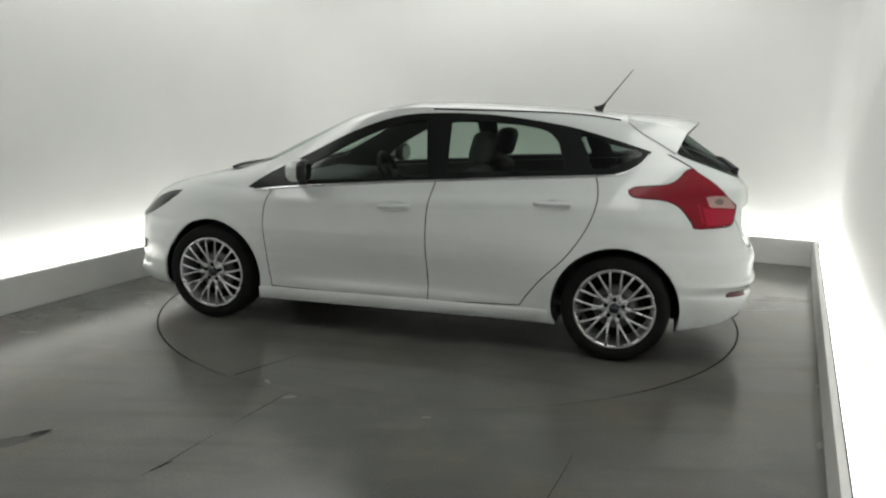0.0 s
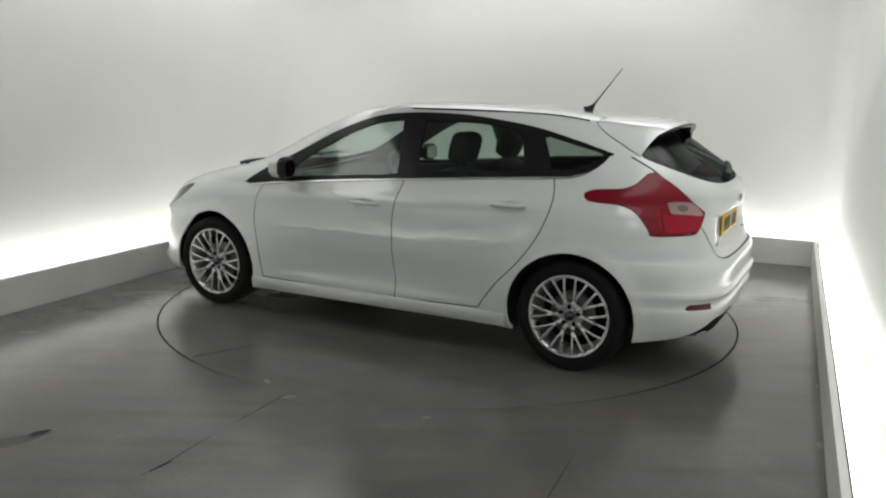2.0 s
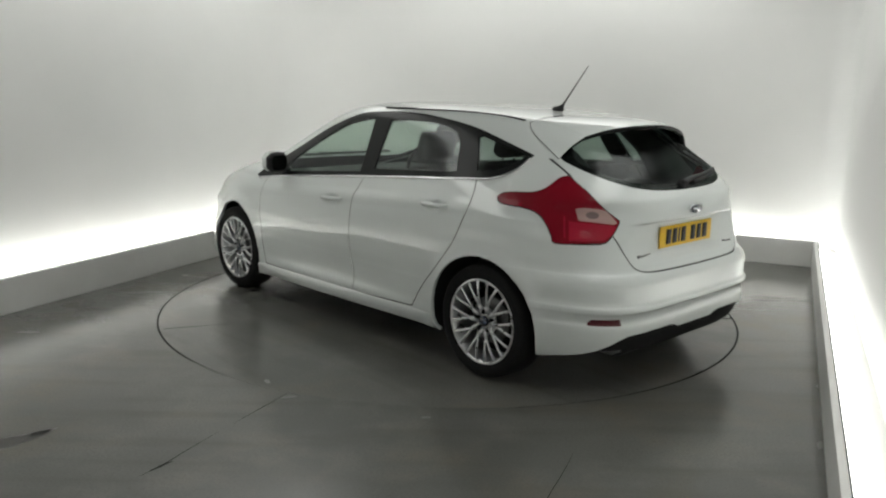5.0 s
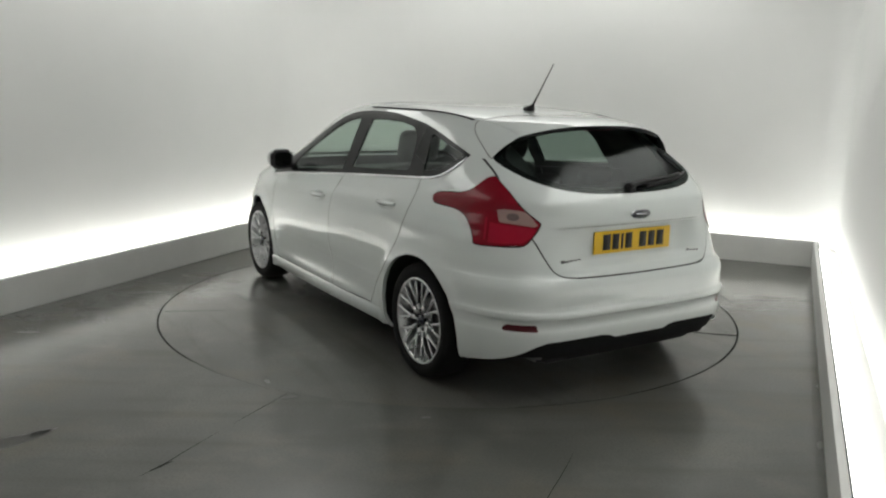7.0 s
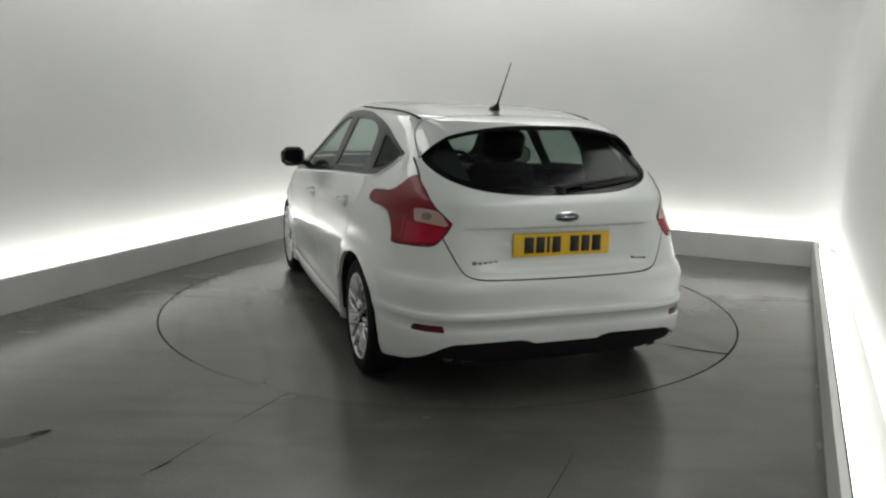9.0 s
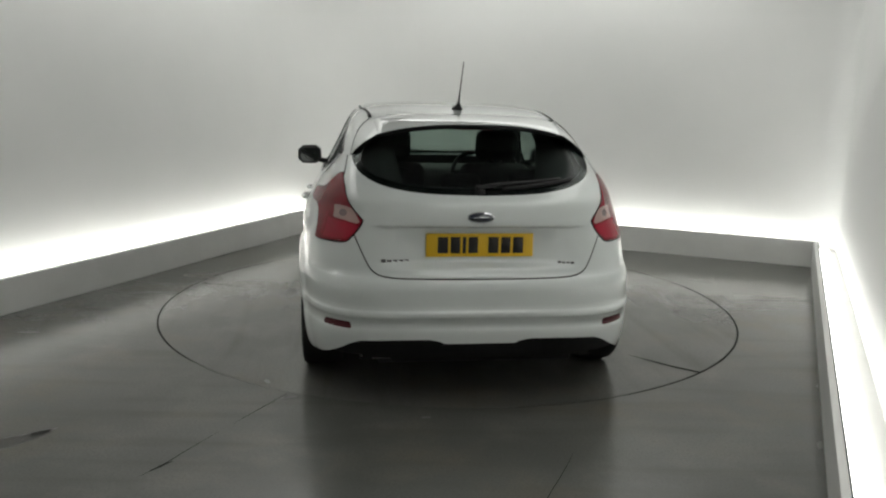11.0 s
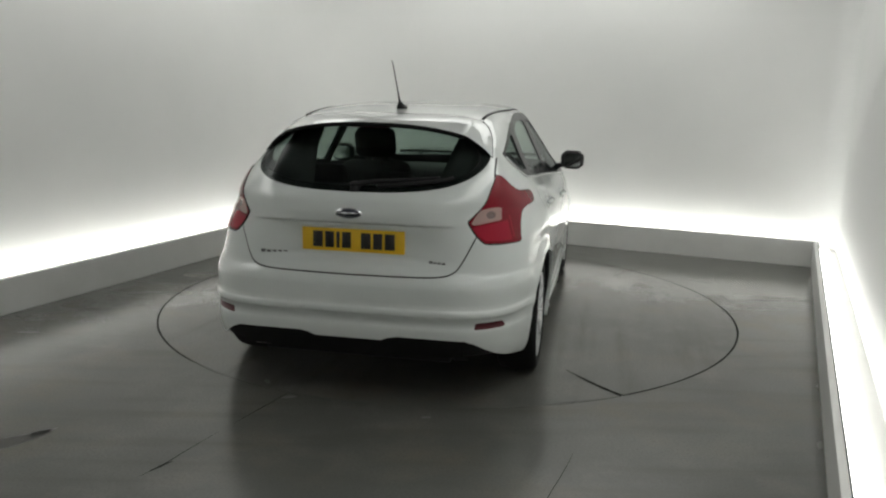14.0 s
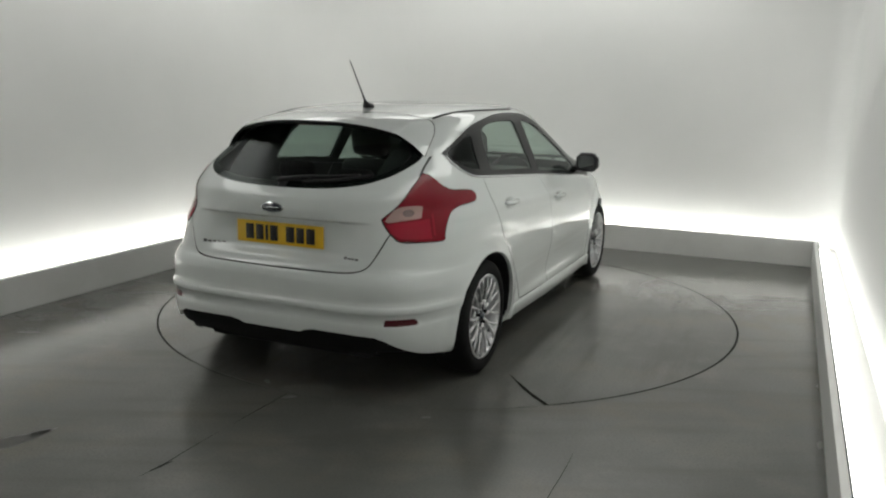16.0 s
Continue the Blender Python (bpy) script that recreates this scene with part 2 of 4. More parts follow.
    room_part("ledge_south", [((-HALF + 0.001, sd - LIP, 0), (HALF - 0.06, sd, lt))], LEDGE, text, "ledge", 0.004)
    room_part("ledge_channel", [((HALF + LIP + 0.001, sd, 0.16), (HALF + LIP + 0.006, BACK, lt + 0.002))], STEEL, "thin metal channel edge behind the ledge board", "channel", skew=SKEW)
    # light strips in the trough, on a white bed
    z0, z1, w = 0.165, 0.18, 0.085
    a, b, c = HALF + LIP + 0.014, BACK + LIP + 0.025, sd - LIP - 0.025
    for lo, hi, skew in (((-a - w, c, z0), (-a, BACK, z1), 0), ((a, c, z0), (a + w, BACK, z1), SKEW),
                         ((-HALF, b, z0), (HALF, b + w, z1), 0), ((-HALF, c - w, z0), (HALF - 0.06, c, z1), 0)):
        room_part("light_strip", [(lo, hi)], LED, "glowing white strip light behind the ledge", "strip light", skew=skew)
    for lo, hi, skew in (((-WALL_N, WALL_F, 0.15), (-HALF - LIP, BACK, z0 - 0.001), 0), ((HALF + LIP, WALL_F, 0.15), (WALL_N + 0.07, BACK, z0 - 0.001), SKEW),
                         ((-WALL_N, BACK + LIP, 0.15), (WALL_N, WALL_D, z0 - 0.002), 0), ((-HALF, WALL_F, 0.15), (HALF - 0.06, sd - LIP, z0 - 0.002), 0)):
        room_part("trough_bed", [(lo, hi)], LEDGE, "white bed of the light trough", "trough", skew=skew)
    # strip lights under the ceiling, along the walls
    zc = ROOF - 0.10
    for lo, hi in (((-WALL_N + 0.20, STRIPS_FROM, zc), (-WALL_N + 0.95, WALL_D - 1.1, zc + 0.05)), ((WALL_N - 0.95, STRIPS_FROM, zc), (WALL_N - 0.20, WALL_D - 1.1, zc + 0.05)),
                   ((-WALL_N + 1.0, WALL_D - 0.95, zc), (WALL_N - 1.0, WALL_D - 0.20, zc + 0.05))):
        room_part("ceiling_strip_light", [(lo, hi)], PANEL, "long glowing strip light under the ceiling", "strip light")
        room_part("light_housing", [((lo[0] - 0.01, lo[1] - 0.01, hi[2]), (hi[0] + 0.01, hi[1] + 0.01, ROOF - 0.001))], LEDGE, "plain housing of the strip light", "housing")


build_room()


# ---------------------------------------------------------------- the turntable
def add_strip(bm, pts, width, z, blunt=False):
    """A narrow flat line on the ground that tapers at its ends."""
    n = len(pts) - 1
    rows = []
    for i, (x, y) in enumerate(pts):
        a, b = Vector(pts[max(i - 1, 0)]), Vector(pts[min(i + 1, n)])
        d = (b - a).normalized()
        w = width / 2 * min(1.0, 0.25 + 1.5 * (n - i if blunt else min(i, n - i)) / n) * random.uniform(0.75, 1.25)
        rows.append((bm.verts.new((x - d.y * w, y + d.x * w, z)), bm.verts.new((x + d.y * w, y - d.x * w, z))))
    for a, b in zip(rows, rows[1:]):
        bm.faces.new((a[0], a[1], b[1], b[0]))
    bmesh.ops.recalc_face_normals(bm, faces=bm.faces)


def flowing(pts, steps=5):
    """A smooth line through a few points."""
    out = []
    for i in range(len(pts) - 1):
        p0, p1, p2, p3 = pts[max(i - 1, 0)], pts[i], pts[i + 1], pts[min(i + 2, len(pts) - 1)]
        for k in range(steps):
            s = k / steps
            out.append(tuple(0.5 * (2 * b + (c - a) * s + (2 * a - 5 * b + 4 * c - d) * s * s + (3 * b - a - 3 * c + d) * s ** 3)
                             for a, b, c, d in zip(p0, p1, p2, p3)))
    out.append(tuple(pts[-1]))
    return out


def build_floor_marks():
    for pts, w in (([(-0.81, -1.88), (-0.86, -2.0), (-0.92, -2.13), (-0.98, -2.27)], 0.006), ([(-1.02, -2.36), (-1.10, -2.55), (-1.16, -2.70), (-1.22, -2.81)], 0.005), ([(0.56, -2.50), (0.50, -2.66), (0.40, -2.90), (0.34, -3.05)], 0.0035),
                   ([(-1.13, -2.66), (-1.15, -2.69), (-1.175, -2.73), (-1.19, -2.75)], 0.016)):
        bm = bmesh.new()
        add_strip(bm, flowing(pts, 4), w, 0.0012)
        tagged(part("floor_crack", bm, CRACK_AND_GAP, smooth=False), "thin dark crack in the grey floor", "crack", kind="structure")
    for (cx, cy), (rx, ry), turn in (((-1.905, -2.545), (0.19, 0.055), 52), ((-1.80, -2.41), (0.06, 0.014), 48), ((-1.97, -2.57), (0.07, 0.02), 60), ((-0.95, -1.72), (0.035, 0.014), 120), ((-0.79, -1.93), (0.04, 0.018), 20), ((-0.09, -2.15), (0.025, 0.012), 10), ((2.03, -1.61), (0.03, 0.02), 60), ((1.70, -2.36), (0.05, 0.02), 60)):
        bm = bmesh.new()
        n = 28
        ring = []
        for k in range(n):
            a = 2 * math.pi * k / n
            f = 1 + 0.35 * noise.noise((3 * math.cos(a) + cx, 3 * math.sin(a) + cy, 0.3))
            v = pose(cx, cy, 0.0012, 0, 0, turn) @ Vector((rx * f * math.cos(a), ry * f * math.sin(a), 0))
            ring.append(bm.verts.new(v))
        bm.faces.new(ring)
        bmesh.ops.recalc_face_normals(bm, faces=bm.faces)
        tagged(part("floor_stain", bm, STAIN, smooth=False), "dark scuff stain on the grey floor", "stain", kind="structure")


build_floor_marks()


def build_turntable():
    base = empty("turntable")
    tagged(base, "round grey turntable flush with the floor", "turntable")
    bm = bmesh.new()
    segs = 128
    top = [bm.verts.new((DISC * math.cos(a), DISC * math.sin(a), 0)) for a in (2 * math.pi * k / segs for k in range(segs))]
    low = [bm.verts.new(v.co - Vector((0, 0, 0.03))) for v in top]
    bm.faces.new(top)
    for k in range(segs):
        bm.faces.new((low[k], low[(k + 1) % segs], top[(k + 1) % segs], top[k]))
    part("disc", bm, FLOOR, base, smooth=False)
    # dark strip round the disc, standing in for the shade in the gap
    bm = bmesh.new()
    rows = []
    for k in range(segs):
        c, q = math.cos(2 * math.pi * k / segs), math.sin(2 * math.pi * k / segs)
        rows.append([bm.verts.new((r * c, r * q, z)) for r, z in ((DISC + 0.0008, -0.012), (DISC + 0.0008, -0.0012), (DISC + GAP - 0.001, -0.0012), (DISC + GAP - 0.001, -0.012))])
    for k in range(segs):
        a, b = rows[k], rows[(k + 1) % segs]
        for i in range(4):
            j = (i + 1) % 4
            bm.faces.new((a[i], a[j], b[j], b[i]))
    bmesh.ops.recalc_face_normals(bm, faces=bm.faces)
    part("gap_shade", bm, CRACK_AND_GAP, base, "dark strip for the shade in the gap round the disc", smooth=False)
    # past the joint the open gap's shade is a dark strip above the dust
    bm = bmesh.new()
    r = DISC + GAP * 0.5
    add_strip(bm, [(r * math.cos(radians(g)), r * math.sin(radians(g))) for g in range(217, 286, 2)][::-1], GAP, 0.0016, True)
    part("open_gap_shade", bm, CRACK_AND_GAP, base, "dark raised strip for the shade of the open gap", smooth=False)
    # joints between the plates of the disc
    for pts, w in (([(-1.600, -1.240), (-1.500, -1.130), (-1.400, -1.040), (-1.280, -0.940)], 0.021), ([(0.655, 1.885), (0.62, 1.80), (0.56, 1.66), (0.49, 1.50)], 0.010)):
        bm = bmesh.new()
        add_strip(bm, flowing(pts, 4), w, 0.0015, True)
        part("joint", bm, CRACK_AND_GAP, base, "dark joint in the disc", smooth=False)
    return base


TABLE = build_turntable()


def build_gap_dust():
    """Dust has filled the front of the gap round the disc."""
    bm = bmesh.new()
    r = DISC + GAP * 0.55
    add_strip(bm, [(r * math.cos(radians(g)), r * math.sin(radians(g))) for g in range(-136, -60, 2)], 0.018, 0.0006)
    tagged(part("gap_dust", bm, FLOOR, smooth=False), "grey dust packed into the turntable gap", "dust", kind="structure")


build_gap_dust()


# ---------------------------------------------------------------- the car's surface
# Horizontal outlines of the body, from the sill to the roof: height, front end, rear end, half width, and how square its front and rear corners are.
LEVELS = (
    (0.185, 2.05, -1.96, 0.835, 5.4, 5.6),
    (0.22, 2.10, -2.03, 0.868, 5.4, 5.6),
    (0.26, 2.115, -2.062, 0.880, 5.4, 5.6),
    (0.33, 2.095, -2.088, 0.888, 5.2, 5.6),
    (0.395, 2.105, -2.094, 0.896, 4.9, 5.5),
    (0.427, 2.11, -2.083, 0.899, 4.8, 5.4),
    (0.458, 2.115, -2.092, 0.901, 4.7, 5.4),
    (0.476, 2.118, -2.110, 0.902, 4.6, 5.4),
    (0.490, 2.12, -2.110, 0.902, 4.5, 5.4),
    (0.512, 2.12, -2.096, 0.903, 4.4, 5.3),
    (0.60, 2.12, -2.098, 0.908, 4.2, 5.2),
    (0.648, 2.105, -2.082, 0.908, 4.4, 5.0),
    (0.668, 2.09, -2.058, 0.907, 4.3, 4.9),
    (0.72, 2.05, -2.042, 0.904, 4.2, 4.8),
    (0.80, 1.975, -2.030, 0.895, 4.2, 4.6),
    (0.885, 1.79, -2.040, 0.868, 4.2, 4.1),
    (0.94, 1.56, -2.045, 0.838, 5.0, 4.0),
    (1.00, 1.29, -2.030, 0.803, 5.5, 4.4),
    (1.06, 1.105, -1.965, 0.772, 5.2, 5.0),
    (1.14, 0.945, -1.860, 0.732, 5.0, 5.6),
    (1.22, 0.79, -1.745, 0.692, 4.8, 5.6),
    (1.30, 0.63, -1.630, 0.652, 4.6, 5.2),
    (1.360, 0.495, -1.510, 0.618, 4.4, 4.8),
    (1.398, 0.375, -1.350, 0.586, 4.2, 4.4),
    (1.422, 0.265, -1.150, 0.548, 4.0, 4.0),
    (1.444, 0.135, -0.880, 0.470, 3.4, 3.4),
    (1.457, 0.02, -0.620, 0.350, 2.8, 3.0),
    (1.463, -0.08, -0.420, 0.160, 2.4, 2.6),
)
XM = -0.2


def slopes(xs, ys):
    h, d = np.diff(xs), np.diff(ys) / np.diff(xs)
    m = np.zeros(len(xs))
    for i in range(1, len(xs) - 1):
        if d[i - 1] * d[i] > 0:
            w1, w2 = 2 * h[i] + h[i - 1], h[i] + 2 * h[i - 1]
            m[i] = (w1 + w2) / (w1 / d[i - 1] + w2 / d[i])
    m[0], m[-1] = d[0], d[-1]
    return m


class Curve:
    """A smooth curve through knots that never overshoots."""

    def __init__(self, xs, ys):
        self.x, self.y = np.array(xs, float), np.array(ys, float)
        self.m = slopes(self.x, self.y)

    def __call__(self, v):
        i = int(np.clip(np.searchsorted(self.x, v) - 1, 0, len(self.x) - 2))
        h = self.x[i + 1] - self.x[i]
        s = min(max((v - self.x[i]) / h, 0), 1)
        a, b = (1 + 2 * s) * (1 - s) ** 2, s * s * (3 - 2 * s)
        return a * self.y[i] + b * self.y[i + 1] + h * (s * (1 - s) ** 2 * self.m[i] - s * s * (1 - s) * self.m[i + 1])


ZS = [l[0] for l in LEVELS]
XF, XR, WD, NF, NR = (Curve(ZS, [l[i] for l in LEVELS]) for i in range(1, 6))
ARCHES = ((1.308, 0.313, 0.368), (-1.321, 0.313, 0.366))


HANDLES = ((0.0225, 0.840), (-0.9375, 0.905))


def hill(v, mid, width):
    d = abs(v - mid) / width
    return 0.0 if d >= 1 else (1 - d * d) ** 2


def swell(x, z):
    """What the flanks gain or lose over the plain outline: haunch, door scallop, arch lips, sill skirt."""
    y = 0.030 * hill(x, -1.35, 0.75) * hill(z, 0.96, 0.22)
    y -= 0.018 * hill(x, 0.0, 1.05) * hill(z, 0.40, 0.15)
    y += 0.008 * hill(x, -0.2, 1.5) * hill(z, 0.868 - 0.05 * x, 0.05)
    y += 0.016 * hill(x, 0.0, 1.1) * hill(z, 0.215, 0.05)
    for hx, hz in HANDLES:
        y -= 0.026 * hill(x, hx, 0.085) * hill(z, hz - 0.004, 0.036)
    y += 0.011 * hill(x, 0.0, 1.05) * hill(z, 0.305, 0.05)
    y += 0.032 * hill(x, 1.72, 0.26) * hill(z, 0.34, 0.36)
    for cx, cz, r in ARCHES:
        d = math.hypot(x - cx, z - cz)
        y += 0.014 * hill(d, r, 0.09)
    return y


def flank(x, z):
    """The half width of the body at x and z."""
    end = XF(z) if x > XM else XR(z)
    n = NF(z) if x > XM else NR(z)
    u = min(abs((x - XM) / (end - XM)), 1)
    return WD(z) * (1 - u ** n) ** (1 / n) + swell(x, z) * (1 if u < 0.9 else max(0, (1 - u) / 0.1))


def step(v, a, b):
    f = min(max((v - a) / (b - a), 0), 1)
    return f * f * (3 - 2 * f)


def dent(y, z):
    """The hollow round the number plate, under a sharp lip."""
    return 0.042 * (1 - step(abs(y), 0.29, 0.55)) * step(z, 0.685, 0.735) * (1 - step(z, 0.888, 0.902))


def roof_z(x, y):
    """The height of the upper surface over x and y."""
    lo, hi = 0.7, ZS[-1]
    for _ in range(30):
        z = (lo + hi) / 2
        end, n = (XF(z), NF(z)) if x > XM else (XR(z), NR(z))
        u = abs((x - XM) / (end - XM)) if (x - XM) * (end - XM) > 0 else 9
        if u ** n + (abs(y) / WD(z)) ** n < 1:
            lo = z
        else:
            hi = z
    return lo


def tail(y, z):
    """The x of the rear surface at y and z."""
    n = NR(z)
    return XM + (XR(z) - XM) * (1 - min(abs(y) / WD(z), 1) ** n) ** (1 / n) + dent(y, z)


def nose(y, z):
    n = NF(z)
    return XM + (XF(z) - XM) * (1 - min(abs(y) / WD(z), 1) ** n) ** (1 / n)


def gauge(x, y, z):
    """Grows outwards through the body's surface."""
    if x < XM:
        x -= dent(y, z)
    end, n = (XF(z), NF(z)) if x > XM else (XR(z), NR(z))
    u = abs((x - XM) / (end - XM))
    w = abs(y) - (swell(x, z) * (1 if u < 0.9 else max(0, (1 - u) / 0.1)) if abs(y) > 0.3 else 0)
    return u ** n + (max(w, 0) / WD(z)) ** n


def body_normal(p):
    if p.z > ZS[-1] - 0.004:
        return Vector((0, 0, 1))
    h = 0.004
    x, y, z = p
    zl, zh = max(z - h, ZS[0]), z + h
    g = Vector((gauge(x + h, y, z) - gauge(x - h, y, z), 0.0 if y < 1e-5 else gauge(x, y + h, z) - gauge(x, y - h, z), (gauge(x, y, zh) - gauge(x, y, zl)) * 2 * h / (zh - zl)))
    return g.normalized() if g.length > 1e-9 else Vector((0, 1, 0))


def half_body():
    bm = bmesh.new()
    zs = []
    for a, b in zip(ZS, ZS[1:]):
        k = max(2, int(math.ceil((b - a) / 0.022)))
        zs += [a + (b - a) * i / k for i in range(k)]
    zs = sorted(set(zs + [ZS[-1], 0.812, 0.822, 0.834, 0.846, 0.856, 0.868, 0.878, 0.912, 0.922, 0.888, 0.893, 0.898, 0.903]))
    nu = 64
    rows = []
    for z in zs:
        row = []
        for half, end, n in ((0, XF(z), NF(z)), (1, XR(z), NR(z))):
            for i in range(nu + 1):
                if half and not i:
                    continue
                s = i / nu
                s = s * s / (s * s + (1 - s) ** 2)
                phi = s * math.pi / 2 if not half else (1 - s) * math.pi / 2
                c, q = max(math.cos(phi), 0), max(math.sin(phi), 0)
                if half == 0 and i == 0 or half == 1 and i == nu:
                    c, q = 1.0, 0.0
                if half == 0 and i == nu:
                    c, q = 0.0, 1.0
                x = XM + (end - XM) * c ** (2 / n)
                y = WD(z) * q ** (2 / n)
                if y > 0.3:
                    u = c ** (2 / n)
                    y += swell(x, z) * (1 if u < 0.9 else max(0, (1 - u) / 0.1))
                if half:
                    x += dent(y, z)
                row.append(bm.verts.new((x, y, z)))
        rows.append(row)
    for a, b in zip(rows, rows[1:]):
        for k in range(len(a) - 1):
            bm.faces.new((a[k], b[k], b[k + 1], a[k + 1]))
    # close the roof's crown
    top = rows[-1]
    c = [bm.verts.new((v.co.x, 0, ZS[-1] + 0.0012)) for v in top[1:-1]]
    line = [top[0], *c, top[-1]]
    for k in range(len(top) - 1):
        q = [top[k], line[k], line[k + 1], top[k + 1]]
        q = list(dict.fromkeys(q))
        bm.faces.new(q)
    bmesh.ops.recalc_face_normals(bm, faces=bm.faces)
    bm.normal_update()
    mid = max(bm.faces, key=lambda f: f.calc_center_median().y)
    if mid.normal.y < 0:
        bmesh.ops.reverse_faces(bm, faces=bm.faces)
    bm.normal_update()
    return bm


def side_uv(p):
    return p.x, p.z


def rear_uv(p):
    return p.y, p.z


def corner_uv(p):
    return -p.x - p.y, p.z


def front_uv(p):
    return p.y, p.z


def nose_uv(p):
    return p.x - p.y, p.z


def top_uv(p):
    return p.x, p.y


AXES = {top_uv: Vector((0, 0, 1)), side_uv: Vector((0, 1, 0)), rear_uv: Vector((-1, 0, 0)), corner_uv: Vector((-1, 1, 0)).normalized(), front_uv: Vector((1, 0, 0)), nose_uv: Vector((1, 1, 0)).normalized()}


def inside(poly, u, v):
    hit = False
    for (a, b), (c, d) in zip(poly, poly[1:] + poly[:1]):
        if (b > v) != (d > v) and u < (c - a) * (v - b) / (d - b) + a:
            hit = not hit
    return hit


def rounded(poly, cut=0.35, times=2):
    """Cuts the corners of an outline, so that it curves."""
    for _ in range(times):
        out = []
        for a, b in zip(poly, poly[1:] + poly[:1]):
            out.append((a[0] + (b[0] - a[0]) * cut * 0.7, a[1] + (b[1] - a[1]) * cut * 0.7))
            out.append((b[0] + (a[0] - b[0]) * cut * 0.7, b[1] + (a[1] - b[1]) * cut * 0.7))
        poly = out
    return poly


def score(bm, poly, uv, where, closed=True):
    """Cuts the surface along an outline that is looked at along one axis."""
    view = AXES[uv]
    edges = list(zip(poly, poly[1:] + (poly[:1] if closed else [])))
    for (a, b), (c, d) in edges:
        lo, hi = (min(a, c) - 0.002, min(b, d) - 0.002), (max(a, c) + 0.002, max(b, d) + 0.002)
        faces = []
        for f in bm.faces:
            m = f.verts[0].co
            if not where(m):
                continue
            us = [uv(v.co) for v in f.verts]
            if max(q[0] for q in us) < lo[0] or min(q[0] for q in us) > hi[0] or max(q[1] for q in us) < lo[1] or min(q[1] for q in us) > hi[1]:
                continue
            faces.append(f)
        if not faces:
            continue
        if uv is top_uv:
            p, q = Vector((a, b, 0)), Vector((c, d, 0))
        elif uv is side_uv:
            p, q = Vector((a, 0, b)), Vector((c, 0, d))
        elif uv is rear_uv or uv is front_uv:
            p, q = Vector((0, a, b)), Vector((0, c, d))
        elif uv is corner_uv:
            p, q = Vector((-a, 0, b)), Vector((-c, 0, d))
        else:
            p, q = Vector((a, 0, b)), Vector((c, 0, d))
        n = (q - p).cross(view)
        if n.length < 1e-7:
            continue
        geom = list({e for f in faces for e in f.edges}) + list({v for f in faces for v in f.verts}) + faces
        bmesh.ops.bisect_plane(bm, geom=geom, plane_co=p, plane_no=n.normalized(), dist=1e-5)


def ribbon(pts, width):
    """A narrow band along a line, as an outline."""
    left, right = [], []
    for i, (u, v) in enumerate(pts):
        a, b = pts[max(i - 1, 0)], pts[min(i + 1, len(pts) - 1)]
        d = math.hypot(b[0] - a[0], b[1] - a[1])
        nx, ny = -(b[1] - a[1]) / d * width / 2, (b[0] - a[0]) / d * width / 2
        left.append((u + nx, v + ny))
        right.append((u - nx, v - ny))
    return left + right[::-1]


def circle(cx, cz, r, n=40):
    return [(cx + r * math.cos(2 * math.pi * k / n), cz + r * math.sin(2 * math.pi * k / n)) for k in range(n)]


# outlines on the flank (x, z)
DLO = flowing([(1.05, 0.90), (0.90, 1.002), (0.664, 1.124), (0.396, 1.266), (0.106, 1.370), (-0.147, 1.398), (-0.40, 1.400), (-0.611, 1.388), (-0.958, 1.345),
               (-1.225, 1.281), (-1.465, 1.212)], 3) + flowing([(-1.44, 1.17), (-1.37, 1.12), (-1.276, 1.088), (-1.153, 1.074), (-0.198, 1.004), (0.637, 0.934), (1.0, 0.892)], 3)
PANE_F = flowing([(0.70, 0.958), (0.62, 1.058), (0.40, 1.192), (0.15, 1.308), (-0.06, 1.350), (-0.10, 1.346)], 3) + flowing([(-0.125, 1.20), (-0.15, 1.03), (-0.14, 1.024)], 2)
PANE_R = flowing([(-0.275, 1.05), (-0.265, 1.20), (-0.262, 1.325), (-0.28, 1.352), (-0.50, 1.356), (-0.70, 1.345), (-0.86, 1.312), (-0.93, 1.25)], 3) + flowing([(-0.965, 1.15), (-0.985, 1.10), (-0.95, 1.088)], 2)
PANE_Q = flowing([(-1.055, 1.285), (-1.10, 1.20), (-1.135, 1.12), (-1.16, 1.108)], 3) + flowing([(-1.27, 1.122), (-1.35, 1.155), (-1.415, 1.208), (-1.25, 1.252), (-1.08, 1.295)], 3)
SILL_Z = 0.258
SEAM_A = flowing([(0.86, 0.915), (0.905, 0.80), (0.915, 0.657), (0.891, 0.473), (0.862, SILL_Z + 0.01)], 4)
SEAM_B = flowing([(-0.215, 1.0), (-0.20, 0.93), (-0.183, 0.80), (-0.185, 0.60), (-0.198, 0.40), (-0.2, SILL_Z + 0.012)], 4)
SEAM_C = flowing([(-1.165, 1.075), (-1.187, 1.0), (-1.184, 0.90), (-1.131, 0.759), (-1.026, 0.602), (-0.90, 0.47), (-0.82, 0.37), (-0.77, SILL_Z + 0.035)], 4)
SEAM_S = flowing([(0.862, SILL_Z + 0.01), (0.3, SILL_Z + 0.008), (-0.2, SILL_Z + 0.012), (-0.77, SILL_Z + 0.035)], 4)
